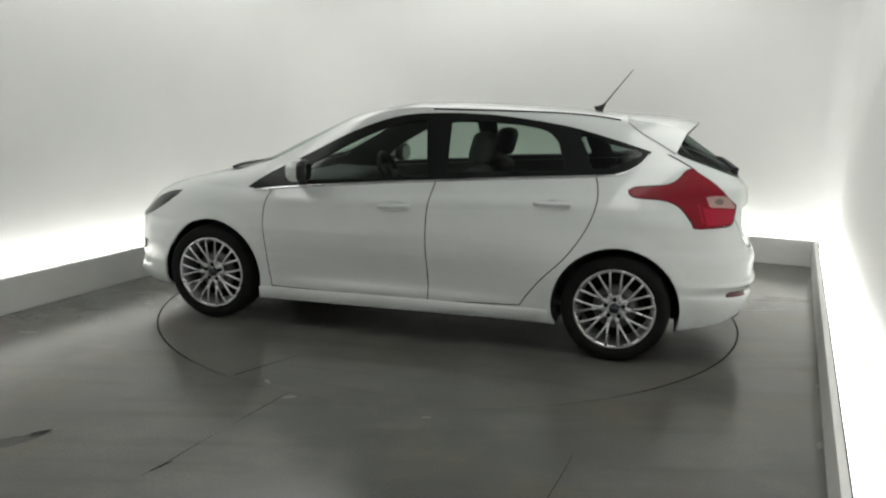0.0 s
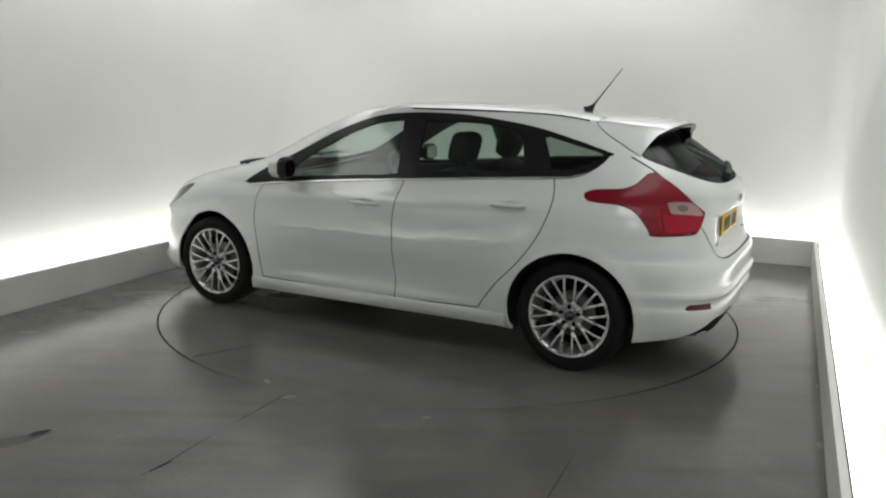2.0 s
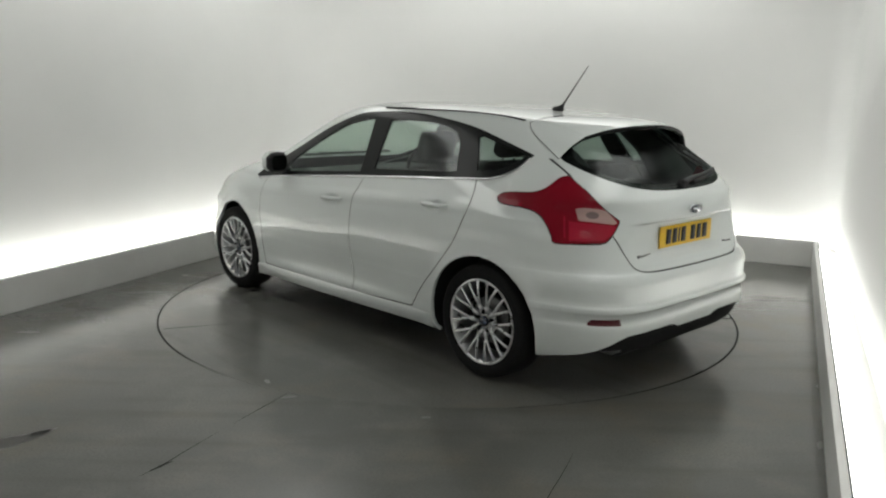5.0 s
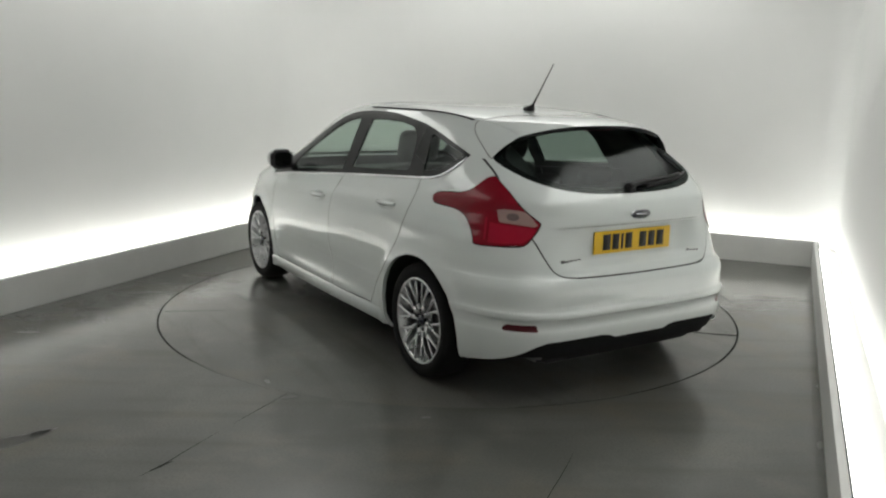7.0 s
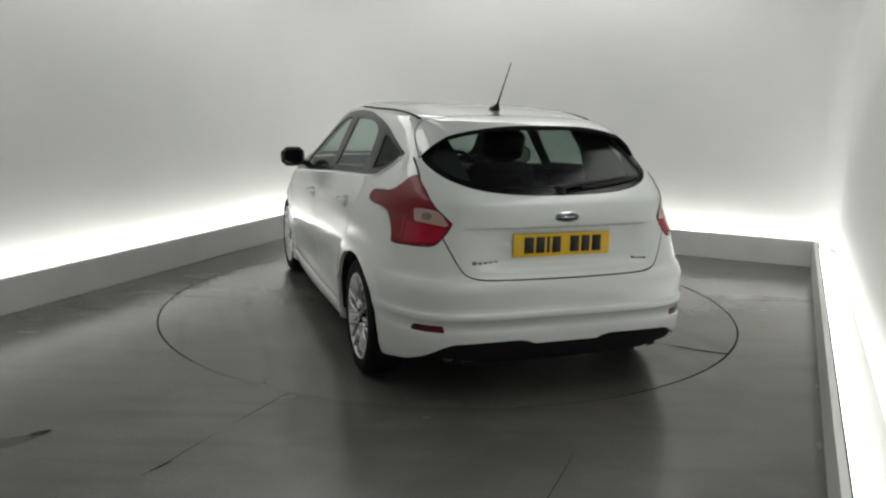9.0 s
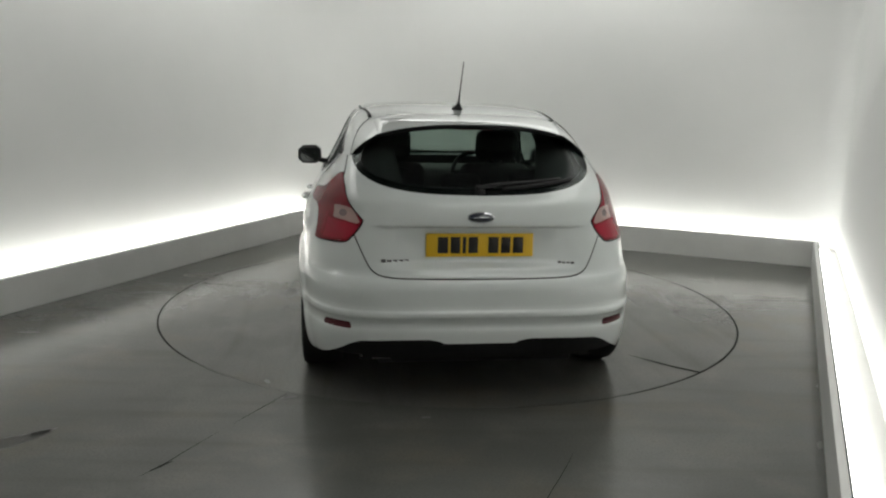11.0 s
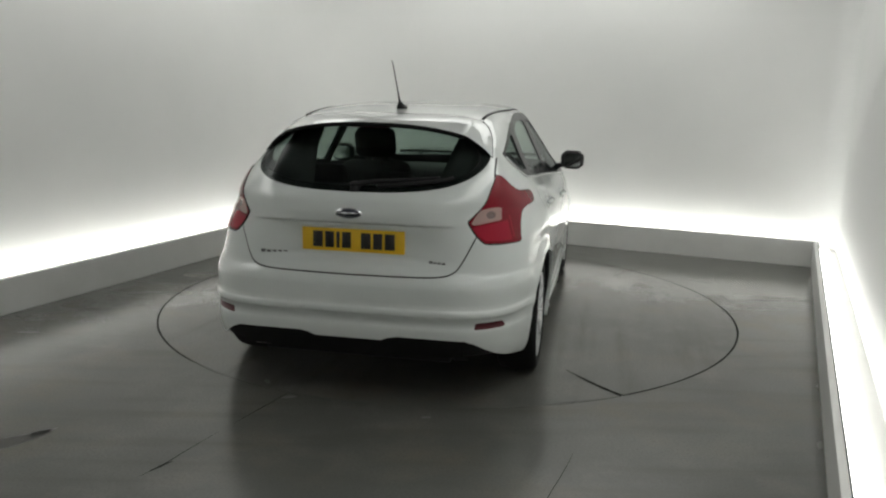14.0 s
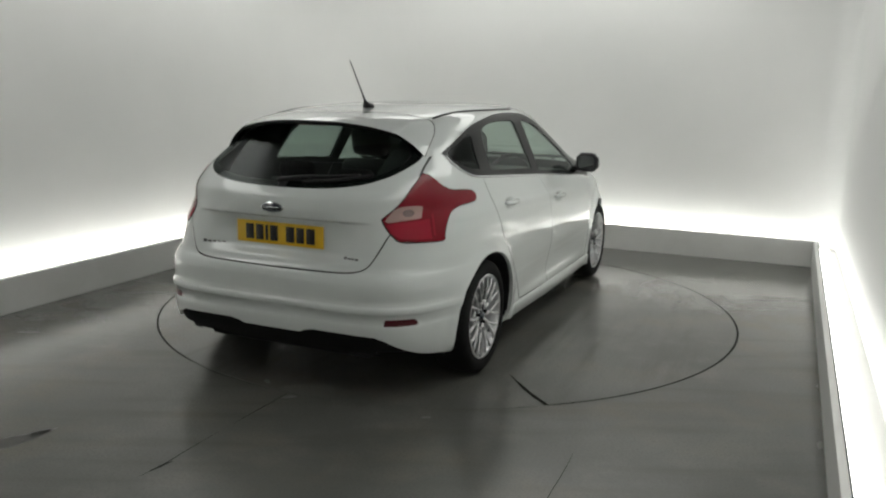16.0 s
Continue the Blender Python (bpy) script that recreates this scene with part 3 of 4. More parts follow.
# tail lamp, seen from the rear corner (s = -x - y, z)
LAMP = flowing([(0.552, 0.998), (0.60, 1.018), (0.70, 1.027), (0.80, 1.034), (0.89, 1.06), (0.985, 1.112), (1.045, 1.122)], 3) + \
    flowing([(1.16, 1.055), (1.28, 0.975), (1.375, 0.925), (1.388, 0.912), (1.36, 0.87), (1.315, 0.828), (1.29, 0.814)], 3) + \
    flowing([(1.12, 0.806), (0.945, 0.803), (0.925, 0.83), (0.89, 0.885), (0.835, 0.932), (0.75, 0.954), (0.64, 0.960), (0.572, 0.966), (0.55, 0.98)], 3)
LAMP_CLEAR = flowing([(1.372, 0.908), (1.33, 0.943), (1.285, 0.968), (1.21, 0.976), (1.13, 0.976), (1.085, 0.970)], 3) + flowing([(1.100, 0.928), (1.115, 0.914), (1.22, 0.909), (1.35, 0.900)], 3)
LAMP_CORE = [(1.20 + 0.045 * math.cos(a), 0.942 + 0.018 * math.sin(a)) for a in (2 * math.pi * k / 16 for k in range(16))]
LAMP_LOW = flowing([(1.04, 0.816), (1.28, 0.824), (1.352, 0.872), (1.355, 0.892), (1.22, 0.900), (1.10, 0.905), (1.04, 0.910)], 2)
LAMP_LINE = [(1.005, 0.828), (1.018, 0.828), (1.018, 0.930), (1.005, 0.930)]
# rear: window, tailgate (y, z)
REAR_GLASS = flowing([(-0.05, 1.043), (0.16, 1.046), (0.32, 1.056), (0.46, 1.080), (0.565, 1.125), (0.612, 1.19), (0.580, 1.250), (0.525, 1.308), (0.46, 1.35), (0.38, 1.372), (-0.05, 1.382)], 3)
GATE = flowing([(0.0, 0.653), (0.30, 0.656), (0.45, 0.662), (0.512, 0.682), (0.545, 0.725), (0.575, 0.785), (0.61, 0.86)], 4)
APEX = next((y / 500, 1.112) for y in range(250, 400) if -tail(y / 500, 1.112) - y / 500 < 1.06)
GATE_UP = flowing([APEX, ((APEX[0] + 0.634) / 2, 1.15), (0.634, 1.2)], 3)
GATE_TOP = flowing([(0.634, 1.2), (0.592, 1.28), (0.545, 1.33), (0.49, 1.37)], 3)
BUMPER_LINE = flowing([(0.60, 0.858), (0.63, 0.825), (0.66, 0.808), (0.72, 0.804), (0.79, 0.803), (0.84, 0.803), (0.92, 0.803)], 3)
BUMPER_SIDE = flowing([(-1.735, 0.803), (-1.70, 0.74), (-1.675, 0.64), (-1.655, 0.50), (-1.65, 0.35)], 4)
BUMPER_AREA = BUMPER_SIDE + [(-1.65, 0.1), (-2.5, 0.1), (-2.5, 0.803)]
FRONT_EDGE = [(1.63, 0.1), (1.63, 0.66), (2.4, 0.66)]
REFLECTOR = [(0.618, 0.414), (0.624, 0.409), (0.745, 0.411), (0.752, 0.417), (0.742, 0.439), (0.735, 0.443), (0.630, 0.442), (0.622, 0.437)]
DIFFUSER = [(-0.02, 0.15), (-0.02, 0.338), (0.17, 0.338), (0.20, 0.352), (0.25, 0.361), (0.42, 0.36), (0.575, 0.354), (0.625, 0.335), (0.72, 0.272), (0.815, 0.215), (0.85, 0.15)]
# front
SCREEN = flowing([(-0.05, 0.985), (0.30, 0.985), (0.55, 0.975), (0.66, 0.985), (0.665, 1.02), (0.62, 1.15), (0.56, 1.28), (0.50, 1.37), (0.44, 1.395), (0.2, 1.408), (-0.05, 1.41)], 3)
HEADLAMP = flowing([(1.42, 0.63), (1.32, 0.69), (1.18, 0.770), (1.00, 0.826), (0.85, 0.842)], 3) + flowing([(0.865, 0.810), (0.98, 0.742), (1.16, 0.67), (1.34, 0.615)], 3)
FOG = flowing([(1.16, 0.475), (1.30, 0.480), (1.46, 0.470)], 2) + flowing([(1.44, 0.405), (1.32, 0.395), (1.19, 0.425)], 2)
BONNET_EDGE = flowing([(1.0, 0.72), (1.3, 0.735), (1.6, 0.70), (1.85, 0.60), (2.3, 0.45)], 4)
BONNET_AREA = BONNET_EDGE + [(2.5, 0.4), (2.5, -0.1), (1.0, -0.1)]


def build_surface():
    bm = half_body()
    side = lambda p: p.y > 0.35 and -1.75 < p.x < 1.78
    back = lambda p: p.x < -1.2
    roundside = lambda p: p.x < -1.0 and p.y > 0.2
    front = lambda p: p.x > 0.0 and p.z > 0.9
    nosey = lambda p: p.x > 1.2 and p.y > 0.2
    for cx, cz, r in ARCHES:
        score(bm, circle(cx, cz, r), side_uv, side)
    for poly in (DLO, PANE_F, PANE_R, PANE_Q):
        score(bm, poly, side_uv, side)
    for line in (SEAM_A, SEAM_B, SEAM_C, SEAM_S):
        score(bm, ribbon(line, 0.007), side_uv, side)
    score(bm, LAMP, corner_uv, roundside)
    score(bm, LAMP_CLEAR, corner_uv, roundside)
    score(bm, LAMP_CORE, corner_uv, roundside)
    score(bm, LAMP_LOW, corner_uv, roundside)
    score(bm, LAMP_LINE, corner_uv, roundside)
    score(bm, REAR_GLASS, rear_uv, back)
    for line in (GATE, GATE_UP, BUMPER_LINE):
        score(bm, ribbon(line, 0.007), rear_uv, lambda p: p.x < -1.3)
    score(bm, BUMPER_SIDE, side_uv, lambda p: p.x < -1.45, False)
    score(bm, FRONT_EDGE, side_uv, lambda p: p.x > 1.4, False)
    score(bm, BONNET_EDGE, top_uv, lambda p: p.x > 0.9 and p.z > 0.6, False)
    score(bm, REFLECTOR, rear_uv, lambda p: p.x < -1.3 and p.z < 0.6)
    score(bm, DIFFUSER, rear_uv, lambda p: p.x < -1.3 and p.z < 0.6)
    score(bm, SCREEN, front_uv, front)
    score(bm, HEADLAMP, nose_uv, nosey)
    score(bm, FOG, nose_uv, nosey)
    return bm


def classify(c):
    x, y, z = c
    s = -x - y
    if y > 0.4 and -1.75 < x < 1.75:
        for cx, cz, r in ARCHES:
            if math.hypot(x - cx, z - cz) < r:
                return None
    if y > 0.35 and -1.5 < x < 1.1 and z > 0.85:
        if inside(PANE_F, x, z):
            return "front_window"
        if inside(PANE_R, x, z):
            return "rear_side_window"
        if inside(PANE_Q, x, z):
            return "quarter_window"
        if inside(DLO, x, z):
            return "window_surround"
    if x < -1.0 and y > 0.2 and inside(LAMP, s, z):
        if inside(LAMP_CLEAR, s, z):
            return "lamp_core" if inside(LAMP_CORE, s, z) else "lamp_clear"
        return "lamp_low" if inside(LAMP_LOW, s, z) or inside(LAMP_LINE, s, z) else "lamp_red"
    if x < -1.2 and inside(REAR_GLASS, y, z):
        return "rear_window"
    if x < -1.6 and z < 0.6:
        if inside(REFLECTOR, y, z):
            return "reflector"
        if inside(DIFFUSER, y, z):
            # the valance ends higher towards its sides, with a fin between two notches
            return "diffuser" if z > (0.255 if y > 0.58 else 0.215 if y > 0.52 else 0.245 if y > 0.42 else 0.2) else None
    if x > 0.0 and z > 0.9 and inside(SCREEN, y, z):
        return "windscreen"
    if x > 1.2 and y > 0.2 and inside(HEADLAMP, x - y, z):
        return "headlamp"
    if x > 1.6 and y > 0.2 and inside(FOG, x - y, z):
        return "fog_recess"
    if y > 0.35 and -1.75 < x < 1.6 and z < 1.09:
        for line in BANDS_SIDE:
            if inside(line, x, z):
                return "seam"
    if x < -1.3:
        for line in BANDS_REAR:
            if inside(line, y, z) and (x < -1.72 or z > 0.83):
                return "seam"
        if x < -1.45 and gate_has(y, z):
            return "tailgate"
        if inside(BUMPER_AREA, x, z):
            return "rear_bumper"
    if y > 0.4 and z < 1.09 and z > SILL_Z:
        if inside(DOOR_F, x, z):
            return "front_door"
        if inside(DOOR_R, x, z):
            return "rear_door"
    if x > 1.63 and z < 0.66:
        return "front_bumper"
    if x > 1.0 and z > 0.66 and inside(BONNET_AREA, x, y):
        return "bonnet"
    return "body"


BANDS_SIDE = [ribbon(l, 0.007) for l in (SEAM_A, SEAM_B, SEAM_C, SEAM_S)]
BANDS_REAR = [ribbon(l, 0.007) for l in (GATE, GATE_UP, BUMPER_LINE)]
DOOR_F = SEAM_A + SEAM_B[::-1]
DOOR_R = SEAM_B + SEAM_C[::-1]
GATE_AREA = [(-0.1, 0.653)] + GATE + GATE_UP + GATE_TOP + [(-0.1, 1.37)]


def gate_has(y, z):
    return inside(GATE_AREA, y, z)


DOORS = []


def build_car():
    car = empty("car")
    tagged(car, "white five-door hatchback car with silver alloy wheels standing on the turntable", "car")
    bm = build_surface()
    groups = {}
    for f in bm.faces:
        k = classify(f.calc_center_median())
        if k:
            groups.setdefault(k, []).append(f)

    normals = {}

    def true_normal(v):
        if v not in normals:
            normals[v] = body_normal(v.co)
        return normals[v]

    def piece(name, keys, mat, mirror, parent=car, label="", thick=0.0, shift=0.0, inner=LINER):
        made = []
        for sg in (((1,), (-1,)) if mirror == "two" else ((1, -1),)):
            verts, nors, faces, index = [], [], [], {}

            def corner(v, sgn, depth):
                key = (v if abs(v.co.y) < 1e-6 else (v, sgn), depth)
                if key not in index:
                    n = true_normal(v)
                    p = v.co + n * (shift - depth)
                    index[key] = len(verts)
                    verts.append((p.x, p.y * sgn if abs(v.co.y) > 1e-6 else 0.0, p.z))
                    n = Vector((n.x, n.y * sgn, n.z))
                    nors.append(n if not depth else -n)
                return index[key]

            for sgn in sg:
                used = {}
                chosen = [f for k in keys for f in groups.get(k, ())]
                for f in chosen:
                    ring = [corner(v, sgn, 0.0) for v in f.verts]
                    faces.append((ring if sgn > 0 else ring[::-1], 0, False))
                    if thick:
                        ring = [corner(v, sgn, thick) for v in f.verts]
                        faces.append((ring[::-1] if sgn > 0 else ring, 1, False))
                    for e in f.edges:
                        used[e] = used.get(e, 0) + 1
                if thick:
                    for f in chosen:
                        for lp in f.loops:
                            e = lp.edge
                            if used[e] != 1 or (len(sg) == 2 and max(abs(v.co.y) for v in e.verts) < 1e-6):
                                continue
                            a, b = lp.vert, lp.link_loop_next.vert
                            ring = [corner(b, sgn, 0.0), corner(a, sgn, 0.0), corner(a, sgn, thick), corner(b, sgn, thick)]
                            faces.append((ring if sgn > 0 else ring[::-1], 0, True))
            me = bpy.data.meshes.new(name)
            me.from_pydata(verts, [], [f[0] for f in faces])
            me.materials.append(mat)
            if thick:
                me.materials.append(inner)
            split = []
            for poly, (ring, slot, flat) in zip(me.polygons, faces):
                poly.material_index = slot
                poly.use_smooth = not flat
                split += [poly.normal.copy() if flat else nors[k] for k in ring]
            me.normals_split_custom_set(split)
            ob = new(name, me)
            ob.parent = parent
            if label:
                tagged(ob, label=label)
            made.append(ob)
        return made

    bm.normal_update()
    piece("body", ["body"], PAINT, "one", label="glossy white painted body shell", thick=0.02)
    piece("bonnet", ["bonnet"], PAINT, "one", thick=0.012)
    piece("front_bumper", ["front_bumper"], PAINT, "one", thick=0.012)
    piece("rear_bumper", ["rear_bumper"], PAINT, "one", thick=0.014)
    piece("tailgate", ["tailgate"], PAINT, "one", thick=0.016)
    DOORS.append(piece("front_door", ["front_door"], PAINT, "two", thick=0.02))
    DOORS.append(piece("rear_door", ["rear_door"], PAINT, "two", thick=0.02))
    piece("panel_gap", ["seam"], SEAM, "one", shift=-0.0015, label="dark gaps between the body panels")
    piece("window_surround", ["window_surround"], GLOSSBLACK, "two", thick=0.016)
    piece("front_side_window", ["front_window"], GLASS_SIDE, "two", shift=-0.003)
    piece("rear_side_window", ["rear_side_window"], GLASS_SIDE, "two", shift=-0.003)
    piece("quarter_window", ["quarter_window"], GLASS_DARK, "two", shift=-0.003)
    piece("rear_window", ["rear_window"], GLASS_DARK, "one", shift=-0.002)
    piece("windscreen", ["windscreen"], GLASS_CLEAR, "one", shift=-0.002)
    lamps = piece("tail_lamp", ["lamp_red"], RED, "two", shift=0.004, thick=0.02, inner=RED, label="red wraparound tail lamp")
    clears = piece("reversing_lens", ["lamp_clear"], CLEAR, "two", shift=0.005, thick=0.02, inner=CLEAR, label="clear reversing lens")
    lows = piece("lower_lens", ["lamp_low"], RED_BRIGHT, "two", shift=0.0045, thick=0.02, inner=RED_BRIGHT, label="bright red lower lens")
    cores = piece("lamp_bowl", ["lamp_core"], LAMP_BOWL, "two", shift=0.002, thick=0.017, inner=LAMP_BOWL, label="shaded bowl behind the clear lens")
    for l, c, w, k in zip(lamps, clears, lows, cores):
        c.parent, w.parent, k.parent = l, l, l
    piece("reflector", ["reflector"], RED_DARK, "two", shift=0.001, label="dark red bumper reflector")
    piece("rear_diffuser", ["diffuser"], RUBBER, "one", shift=-0.02, label="black plastic lower rear valance")
    piece("fog_lamp_recess", ["fog_recess"], TRIM, "two", shift=-0.02, label="black recess of the front fog lamp")
    piece("headlamp", ["headlamp"], LAMP_DARK, "two", shift=0.001, label="smoked headlamp")
    bm.free()
    return car


CAR = build_car()


def build_wheel(car, x, side):
    y0 = side * 0.775
    m = Matrix.Translation((x, y0, 0.315)) @ Matrix.Diagonal((1, side, 1, 1))

    def flip(bm):
        if side < 0:
            bmesh.ops.reverse_faces(bm, faces=bm.faces)
        return bm

    bm = bmesh.new()
    lathe(bm, [(0.03, 0.0), (0.13, 0.0), (0.13, 0.02), (0.03, 0.02)], 40, m, True)
    wheel = part("wheel", flip(bm), STEEL, car, "alloy wheel with low profile tyre")
    bm = bmesh.new()
    lathe(bm, [(0.0, -0.055), (0.198, -0.055), (0.198, -0.045), (0.0, -0.045)], 40, m)
    part("brake_shield", flip(bm), RUBBER, wheel, "dark brake dust shield")
    bm = bmesh.new()
    lathe(bm, [(0.222, -0.095), (0.24, -0.106), (0.285, -0.108), (0.307, -0.092), (0.313, -0.06), (0.315, -0.02), (0.315, 0.02), (0.313, 0.06), (0.307, 0.088),
               (0.295, 0.101), (0.27, 0.106), (0.245, 0.102), (0.232, 0.092), (0.222, 0.085)], 72, m, True)
    part("tyre", flip(bm), RUBBER, wheel)
    bm = bmesh.new()
    lathe(bm, [(0.236, 0.094), (0.234, 0.099), (0.224, 0.097), (0.216, 0.086), (0.205, 0.03), (0.2, -0.08), (0.215, -0.092), (0.226, -0.09), (0.212, -0.06), (0.215, 0.03), (0.228, 0.08)], 72, m, True)
    part("rim", flip(bm), ALLOY, wheel)
    bm = bmesh.new()
    n = 10
    for k in range(n):
        a = radians(108) + 2 * math.pi * k / n
        tip = Vector((0.092 * math.cos(a), 0.080, 0.092 * math.sin(a)))
        bars = [((Vector((0.05 * math.cos(a), 0.068, 0.05 * math.sin(a))), tip), (0.013, 0.012))]
        for sgn in (-1, 1):
            b = a + sgn * radians(9.3)
            end = Vector((0.222 * math.cos(b), 0.090, 0.222 * math.sin(b)))
            bars.append(((tip, tip.lerp(end, 0.3) + Vector((0, 0.004, 0)), tip.lerp(end, 0.7) + Vector((0, 0.005, 0)), end), (0.0085, 0.0072, 0.0068, 0.009)))
        for pts, rads in bars:
            tmp = bmesh.new()
            add_tube(tmp, pts, list(rads), 8)
            bmesh.ops.transform(tmp, matrix=m, verts=tmp.verts)
            join(bm, tmp)
    lathe(bm, [(0.0, 0.066), (0.05, 0.066), (0.068, 0.064), (0.074, 0.058), (0.074, 0.045), (0.0, 0.045)], 32, m)
    part("spokes", flip(bm), ALLOY, wheel, "silver lattice spokes")
    bm = bmesh.new()
    lathe(bm, [(0.0, 0.088), (0.022, 0.087), (0.029, 0.080), (0.030, 0.06)], 24, m)
    part("centre_cap", flip(bm), BLUE, wheel, "dark centre cap")
    for k in range(5):
        a = 2 * math.pi * k / 5 + math.pi / 2
        bm = bmesh.new()
        mm = m @ Matrix.Translation((0.052 * math.cos(a), 0, 0.052 * math.sin(a)))
        lathe(bm, [(0.0, 0.084), (0.011, 0.084), (0.0135, 0.077), (0.0135, 0.05)], 12, mm)
        part("wheel_nut", flip(bm), GLOSSBLACK, wheel)
    return wheel


for WX in (1.321, -1.321):
    for SD in (1, -1):
        build_wheel(CAR, WX, SD)


def two_sides(f, *args):
    for sd in (1, -1):
        f(sd, *args)


def mirrored(bm, sd):
    if sd < 0:
        bmesh.ops.scale(bm, vec=(1, -1, 1), verts=bm.verts)
        bmesh.ops.reverse_faces(bm, faces=bm.faces)
    return bm


def build_arches():
    for cx, cz, r in ARCHES:
        for sd in (1, -1):
            bm = bmesh.new()
            n, y0, y1, rows = 36, 0.50, 0.895, []
            for k in range(n + 1):
                a = radians(-25) + radians(230) * k / n
                p = (cx + (r + 0.006) * math.cos(a), cz + (r + 0.006) * math.sin(a))
                out = min(y1, flank(p[0], max(p[1], 0.2)) - 0.028)
                rows.append([bm.verts.new((p[0], y, max(p[1], 0.185))) for y in (y0, (y0 + out) / 2, out)])
            hub = bm.verts.new((cx, y0, cz))
            for a, b in zip(rows, rows[1:]):
                bm.faces.new((a[0], a[1], b[1], b[0]))
                bm.faces.new((a[1], a[2], b[2], b[1]))
                bm.faces.new((hub, a[0], b[0]))
            part("arch_liner", mirrored(bm, sd), TRIM, CAR, "black wheel arch liner")


def build_underbody():
    bm = bmesh.new()
    add_box(bm, (-0.93, -0.82, 0.19), (0.93, 0.82, 0.25), 0.01)
    add_box(bm, (-1.95, -0.49, 0.20), (1.90, 0.49, 0.262), 0.01)
    add_box(bm, (-1.93, -0.42, 0.21), (-1.70, 0.42, 0.36), 0.01)
    add_box(bm, (1.68, -0.48, 0.21), (1.92, 0.48, 0.36), 0.01)
    part("underbody", bm, TRIM, CAR, "black underbody")
    bm = bmesh.new()
    add_box(bm, (-1.97, 0.36, 0.22), (-1.72, 0.58, 0.33), 0.03)
    part("silencer", bm, STEEL, CAR)


def build_spoiler():
    bm = bmesh.new()
    ny, nx = 28, 8
    half, x0 = 0.485, -1.285

    def top(f, g):
        y = g * (0.50 + (half - 0.50) * f)
        xr = -1.722 + 0.070 * abs(g) ** 2.2
        zr = 1.374 - 0.056 * abs(g) ** 2.6
        x = x0 - 0.03 * abs(g) ** 2 + (xr - x0 + 0.03 * abs(g) ** 2) * f
        zf = roof_z(x0 - 0.03 * abs(g) ** 2, y) + 0.003
        return Vector((x, y, zf + (zr - zf) * f + 0.010 * math.sin(math.pi * f) - 0.006 * step(f, 0.85, 1.0)))

    up = [[bm.verts.new(top(i / nx, -1 + 2 * j / ny)) for j in range(ny + 1)] for i in range(nx + 1)]
    dn = [[bm.verts.new(v.co + Vector((0.02 * i / nx, 0, -0.005 - 0.014 * i / nx))) for v in row] for i, row in enumerate(up)]
    for i in range(nx):
        for j in range(ny):
            bm.faces.new((up[i][j], up[i][j + 1], up[i + 1][j + 1], up[i + 1][j]))
            bm.faces.new((dn[i][j], dn[i + 1][j], dn[i + 1][j + 1], dn[i][j + 1]))
    for i in range(nx):
        for j in (0, ny):
            q = (up[i][j], up[i + 1][j], dn[i + 1][j], dn[i][j])
            bm.faces.new(q if j == 0 else q[::-1])
    for j in range(ny):
        bm.faces.new((up[0][j], dn[0][j], dn[0][j + 1], up[0][j + 1]))
    bmesh.ops.recalc_face_normals(bm, faces=bm.faces)
    sp = part("spoiler", bm, PAINT, CAR, "white roof spoiler over the rear window")
    bm = bmesh.new()
    # dark rear lip
    rows = []
    for j in range(ny + 1):
        p = top(1.0, -1 + 2 * j / ny)
        rows.append([bm.verts.new(p + Vector(d)) for d in ((-0.001, 0, 0.001), (-0.005, 0, -0.008), (0.008, 0, -0.022), (0.025, 0, -0.022))])
    for a, b in zip(rows, rows[1:]):
        for k in range(3):
            bm.faces.new((a[k], b[k], b[k + 1], a[k + 1]))
    bmesh.ops.recalc_face_normals(bm, faces=bm.faces)
    part("spoiler_lip", bm, GLOSSBLACK, sp, "black trailing edge")
    # sides that run down to the window's shoulder
    foot = flowing([(-1.315, 1.372), (-1.40, 1.312), (-1.50, 1.258), (-1.60, 1.200)], 3)
    for sd in (1, -1):
        rows = []
        n = len(foot) - 1
        for i, (xb, zb) in enumerate(foot):
            a = top(i / n, 1.0)
            b = Vector((xb, flank(xb, zb) + 0.003, zb))
            rows.append([a.lerp(b, k / 6) + Vector((0, 0.012, 0.003)) * math.sin(math.pi * k / 6) * (i / n) for k in range(7)])
        bm = bmesh.new()
        vs = [[bm.verts.new(p) for p in row] for row in rows]
        for a, b in zip(vs, vs[1:]):
            for k in range(6):
                bm.faces.new((a[k], a[k + 1], b[k + 1], b[k]))
        bmesh.ops.recalc_face_normals(bm, faces=bm.faces)
        side = part("spoiler_side", mirrored(bm, sd), PAINT, sp)
        bm = bmesh.new()
        vs = [[bm.verts.new(p + Vector((0.004, -0.024 * min(1, 3 * i / n), -0.004))) for p in row] for i, row in enumerate(rows)]
        for a, b in zip(vs, vs[1:]):
            for k in range(6):
                bm.faces.new((a[k], b[k], b[k + 1], a[k + 1]))
        edge = [bm.verts.new(p) for p in rows[-1]]
        for k in range(6):
            bm.faces.new((edge[k], edge[k + 1], vs[-1][k + 1], vs[-1][k]))
        bmesh.ops.recalc_face_normals(bm, faces=bm.faces)
        part("side_lining", mirrored(bm, sd), GLOSSBLACK, side, "black inner face")
        bm = bmesh.new()
        seam = [row[-1] + Vector((0, 0.001, 0.001)) for row in rows]
        add_tube(bm, [rows[0][0], *(p.copy() for p in rows[0][2:6:2]), *seam], 0.0017, 6)
        part("seam", mirrored(bm, sd), SEAM, side, "fine dark gap under the spoiler")
    bm = bmesh.new()
    add_box(bm, (-1.700, -0.10, 1.342), (-1.684, 0.10, 1.350), 0.003)
